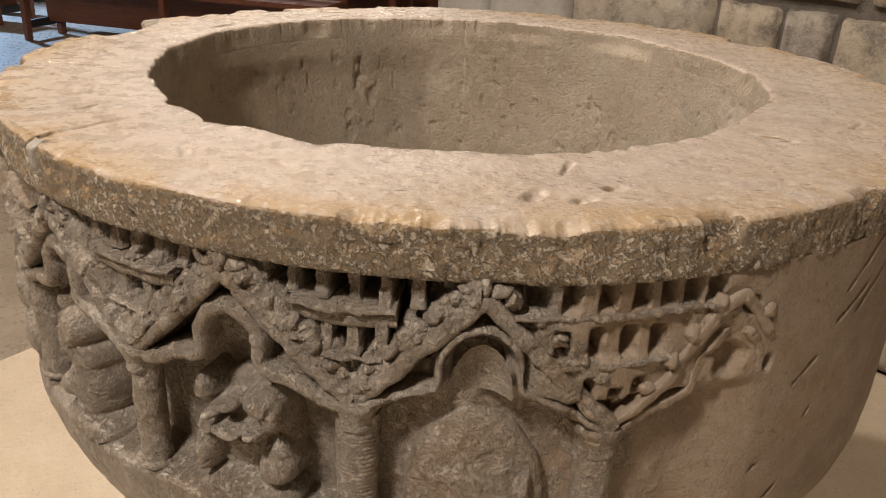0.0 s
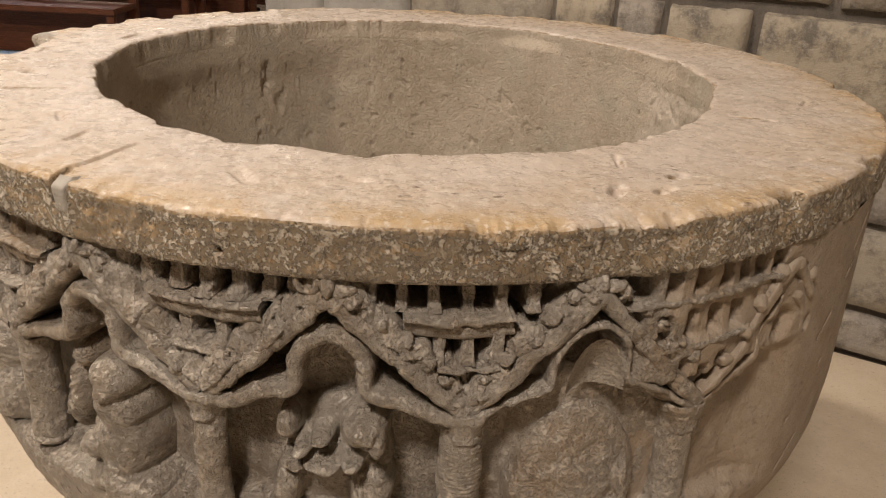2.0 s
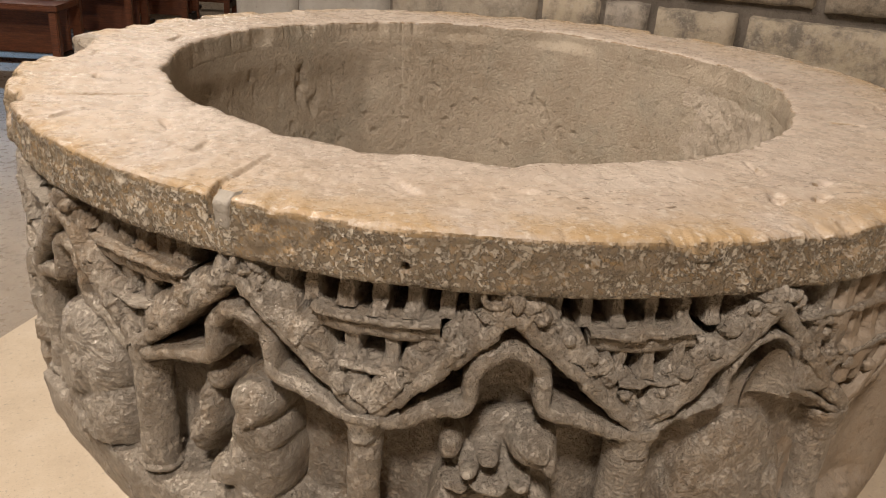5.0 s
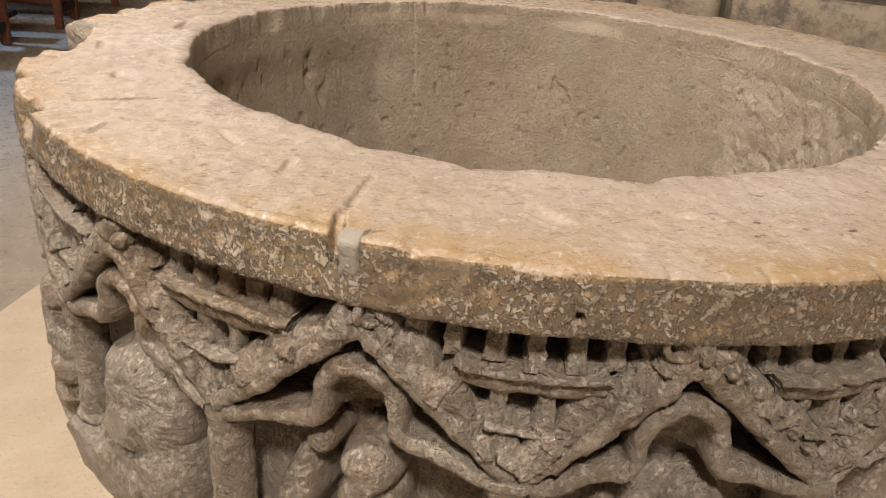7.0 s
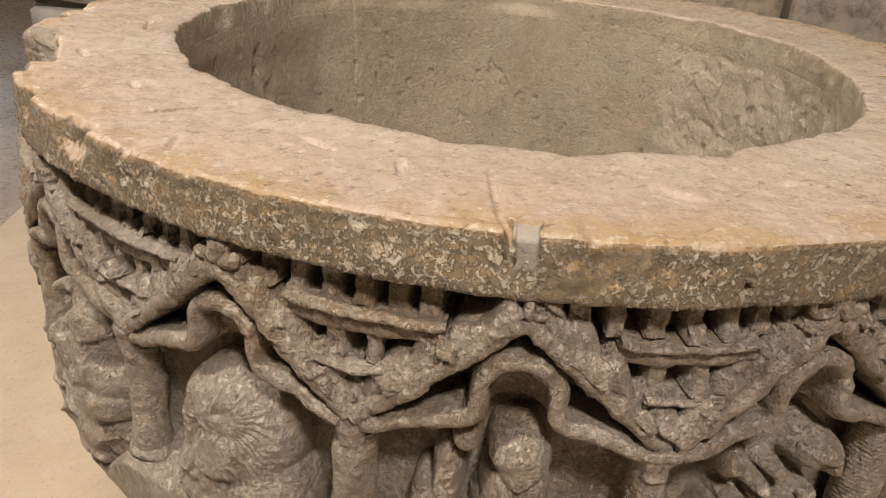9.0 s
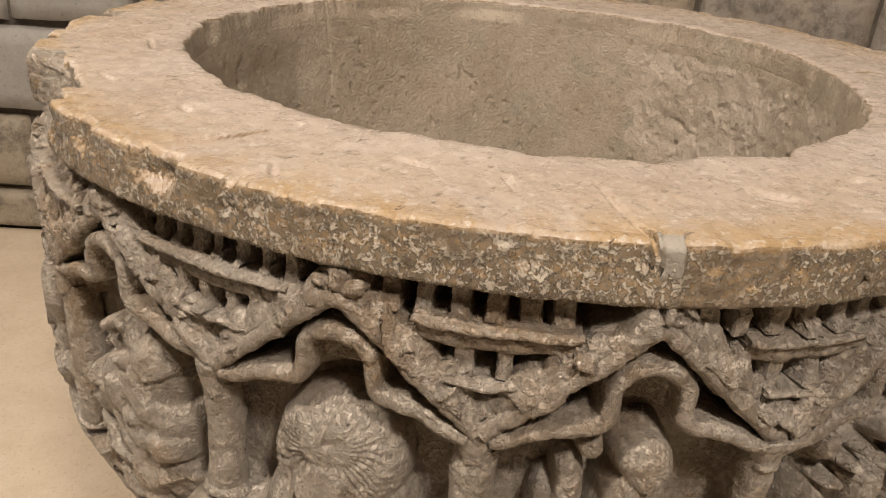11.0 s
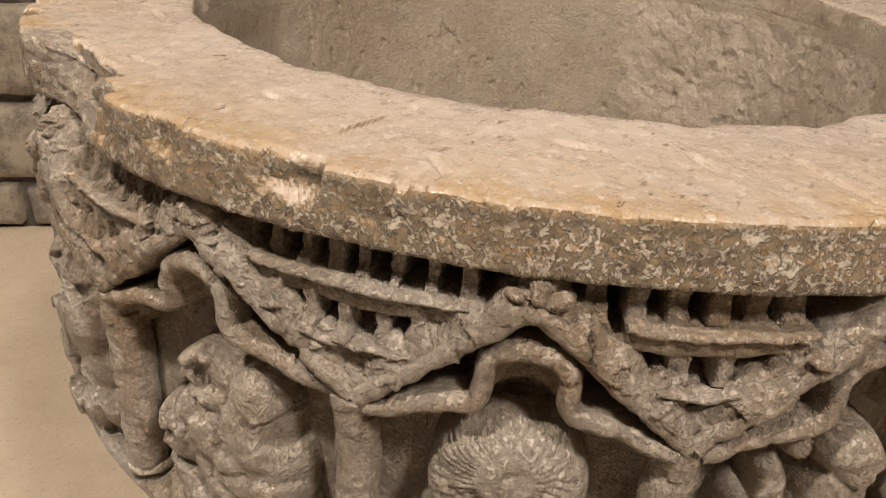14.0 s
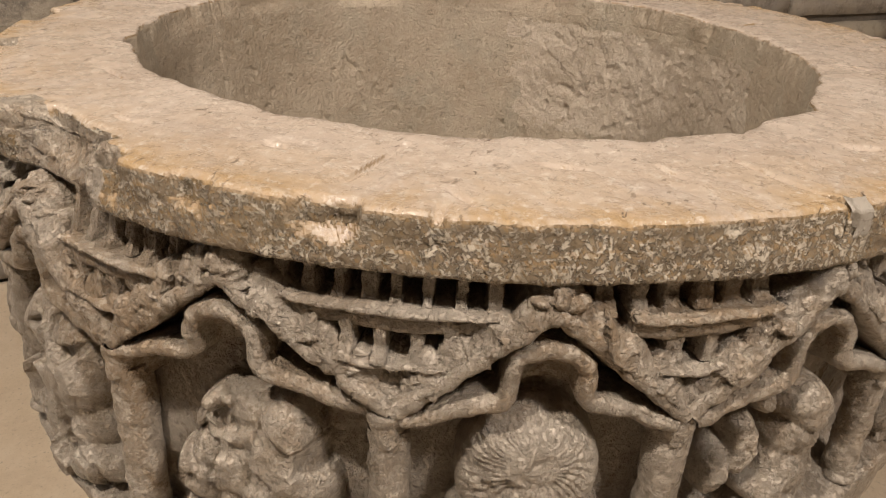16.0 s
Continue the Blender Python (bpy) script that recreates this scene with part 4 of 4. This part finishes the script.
def figure(c, lumps, label, w=9.5, z0=0.705, z1=0.875, grooves=0.0, broken=0.0, seed=0, crown=0.82):
    """A carved figure under its arch: swelling forms merged into one worn mass."""
    g = niche(c) + 0.003
    n, m = 170, 160
    th = np.linspace(c - w, c + w, n)
    zs = np.linspace(z0, z1, m)
    T, Z = np.meshgrid(th, zs, indexing="ij")
    P = wrap(T, Z, 0 * T + 0.53) + seed
    Uw, Zw = np.radians(T - c) * 0.55 + 0.003 * fbm(P, 30, 3), Z + 0.003 * fbm(P + 5, 30, 3)
    D = np.full(T.shape, -0.016)
    for du, z, ru, rz, d in lumps:
        q = ((Uw - math.radians(du) * 0.55) / ru) ** 2 + ((Zw - z) / rz) ** 2
        h = d * np.clip(1 - q ** 1.7, 0, 1) ** 0.45 - 0.016 * (q >= 1)
        k = 0.003
        D = np.where(h > D - k, np.maximum(D, h) + 0.25 * k * np.clip(1 - np.abs(D - h) / k, 0, 1) ** 2, D)
    on = smooth(0.0, 0.014, D)
    D = D + on * (0.0030 * fbm(P, 50, 5, 0.6) + broken * 0.55 * facets((P + 0.006 * fbm(P, 30, 3)[..., None]).reshape(-1, 3), 30).reshape(T.shape))
    for _ in range(2):
        D[1:-1, 1:-1] = 0.4 * D[1:-1, 1:-1] + 0.15 * (D[2:, 1:-1] + D[:-2, 1:-1] + D[1:-1, 2:] + D[1:-1, :-2])
    if grooves:
        ang = np.arctan2(Z - crown, Uw)
        D = D - on * grooves * (0.5 + 0.5 * np.sin(ang * 40 + 10 * fbm(P, 24, 3))) * smooth(0.012, 0.026, np.hypot(Uw, Z - crown))
    me = mesh_of("carved_figure", wrap(T, Z, np.minimum(g + D * 1.14, FACE + 0.007)), grid_faces(n, m)[:, ::-1], LIMESTONE)
    return part("carved_figure", me, font, label)


figure(2.3, [(0.2, 0.745, 0.061, 0.092, 0.013), (-0.5, 0.74, 0.045, 0.06, 0.016), (4.4, 0.755, 0.008, 0.028, 0.019), (3.2, 0.725, 0.012, 0.02, 0.020)], "flat rough scar where a carved figure was broken away", broken=0.003, seed=1)
figure(-19.0, [(-4.2, 0.814, 0.012, 0.017, 0.037), (2.7, 0.818, 0.023, 0.018, 0.045), (4.0, 0.810, 0.010, 0.014, 0.046), (-2.4, 0.800, 0.010, 0.0055, 0.043), (-0.9, 0.809, 0.011, 0.006, 0.045),
               (-3.6, 0.781, 0.013, 0.006, 0.041), (-0.8, 0.787, 0.020, 0.0055, 0.045), (1.8, 0.790, 0.012, 0.006, 0.045), (-4.4, 0.752, 0.015, 0.030, 0.037), (3.3, 0.752, 0.021, 0.030, 0.037),
               (0, 0.775, 0.050, 0.062, 0.020), (0, 0.712, 0.052, 0.022, 0.034)], "broken carved figure with its face struck off", broken=0.007, seed=2)
figure(-41.5, [(1.3, 0.822, 0.024, 0.023, 0.046), (1.3, 0.812, 0.014, 0.012, 0.049), (1.0, 0.790, 0.029, 0.030, 0.042), (-2.7, 0.830, 0.013, 0.014, 0.035), (-4.3, 0.792, 0.014, 0.034, 0.035), (-6.0, 0.765, 0.012, 0.03, 0.030),
               (0.9, 0.755, 0.034, 0.045, 0.042), (-1.5, 0.748, 0.022, 0.016, 0.046), (0.5, 0.712, 0.050, 0.026, 0.044)], "carved figure with a rounded worn head", grooves=0.0009, broken=0.003, seed=3, crown=0.815)
figure(-64.4, [(0.0, 0.783, 0.060, 0.060, 0.044), (-0.3, 0.765, 0.034, 0.032, 0.051), (-2.0, 0.728, 0.044, 0.05, 0.044), (2.8, 0.722, 0.044, 0.05, 0.042), (0, 0.708, 0.07, 0.022, 0.046)], "hunched carved figure under ribbed drapery", w=9.0, grooves=0.0013, broken=0.003, seed=4, crown=0.806)
figure(-87.0, [(0.0, 0.785, 0.060, 0.042, 0.037), (-2.8, 0.814, 0.016, 0.010, 0.038), (2.8, 0.782, 0.030, 0.052, 0.047), (-2.6, 0.755, 0.046, 0.040, 0.043), (2.8, 0.735, 0.045, 0.050, 0.046),
               (-3.6, 0.715, 0.040, 0.045, 0.044), (0.5, 0.690, 0.070, 0.045, 0.046), (-2.0, 0.662, 0.080, 0.024, 0.044)], "badly broken carved figure, only the torso left", w=10.0, z0=0.645, broken=0.020, seed=5)
figure(-111.5, [(-1.0, 0.796, 0.05, 0.050, 0.040), (3.0, 0.776, 0.042, 0.060, 0.045), (0, 0.726, 0.075, 0.05, 0.046), (0, 0.680, 0.085, 0.045, 0.045)], "broken carved figure in a shadowed niche", z0=0.645, broken=0.020, seed=6)
figure(-134.5, [(0.0, 0.786, 0.045, 0.045, 0.042), (0, 0.726, 0.055, 0.05, 0.044)], "broken carved figure", broken=0.012, seed=7)

# curled leaf beside one finial
A, B = np.meshgrid(np.linspace(0, 2 * np.pi, 29), np.linspace(0, 2 * np.pi, 13), indexing="ij")
ring, tube = 0.0085, 0.0036 * (1 + 0.25 * np.cos(A))
curl = mesh_of("volute", wrap(-20.6 + np.degrees((ring + tube * np.cos(B)) * np.cos(A) / 0.55), 0.951 + (ring + tube * np.cos(B)) * np.sin(A), FACE - 0.006 + 1.7 * tube * np.sin(B)), grid_faces(29, 13), LIMESTONE)
roughen(curl, 0.0008, 120)
part("volute", curl, font, "small curled stone leaf")

# mortar patch bridging the gap in the lip
T, Z = np.meshgrid(np.linspace(-42.6, -40.7, 22), np.linspace(0.954, 1.0015, 30), indexing="ij")
R0 = 0.5595 - 0.010 * smooth(0.992, 1.0015, Z) ** 2 + 0.0012 * fbm(wrap(T, Z, 0 * Z + 0.55), 50, 4) - 0.006 * smooth(0.75, 1.0, np.abs(T + 41.65) / 0.95 + 0.3 * fbm(wrap(T, Z, 0 * Z + 0.5), 60, 3)) - 0.004 * smooth(0.978, 0.968, Z)
part("mortar_patch", mesh_of("mortar_patch", wrap(T, Z, R0), grid_faces(22, 30)[:, ::-1], MORTAR), font, "pale smooth mortar repair across the rim")

# ---- pews ----


def box_mesh(name, size, material, bevel=0.006):
    bm = bmesh.new()
    bmesh.ops.create_cube(bm, size=1)
    bmesh.ops.scale(bm, vec=size, verts=bm.verts)
    bmesh.ops.bevel(bm, geom=list(bm.edges), offset=bevel, segments=2, affect="EDGES")
    me = bpy.data.meshes.new(name)
    bm.to_mesh(me)
    bm.free()
    me.materials.append(material)
    return me


def pew(length):
    """A church pew along local x, its seat towards -y."""
    root = tagged(new("pew"), "varnished red-brown wooden church pew with open back", "pew", "rows of church pews")

    def add(name, size, at, material, tilt=0):
        ob = part(name, box_mesh(name, size, material), root)
        ob.matrix_basis = pose(*at, tilt)
        return ob

    add("seat", (length, 0.36, 0.035), (0, 0, 0.44), PEW_WOOD)
    add("seat_panel", (length - 0.08, 0.02, 0.30), (0, 0.10, 0.27), PEW_WOOD)
    for z in (0.60, 0.74, 0.88):
        add("back_board", (length, 0.022, 0.10), (0, 0.20 + 0.10 * (z - 0.44), z), PEW_WOOD, -6)
    add("kneeler", (length - 0.1, 0.16, 0.035), (0, 0.44, 0.15), DARK_WOOD)
    n = max(2, round(length / 1.1) + 1)
    for i in range(n):
        x = -length / 2 + 0.04 + (length - 0.08) * i / (n - 1)
        add("leg", (0.05, 0.05, 0.42), (x, -0.13, 0.211), PEW_WOOD)
        add("upright", (0.055, 0.055, 0.96), (x, 0.235, 0.481), PEW_WOOD)
        add("stretcher", (0.04, 0.34, 0.06), (x, 0.05, 0.12), DARK_WOOD)
    return root


first = pew(2.6)
turn = -16.5
ax = Vector((math.cos(math.radians(turn)), math.sin(math.radians(turn)), 0))
ay = Vector((-ax.y, ax.x, 0))
start = Vector((-0.83, 5.9, 0)) - ax * 1.3
first.matrix_basis = pose(start.x, start.y, -0.019, 0, 0, turn)
for k in (1, 2, 3):
    p = start + ay * 0.95 * k + ax * 0.15 * k
    copy_thing(first, pose(p.x, p.y, -0.019, 0, 0, turn))
p = start - ax * 3.2 + ay * 0.4
copy_thing(first, pose(p.x, p.y, -0.019, 0, 0, turn))

# ---- wall stones ----
seed = 1
for z0, z1, joints in COURSES:
    for s0, s1 in zip(joints, joints[1:]):
        me = block(s0, s1, z0, z1, seed)
        part("stone_block", me, wall_near)
        seed += 1
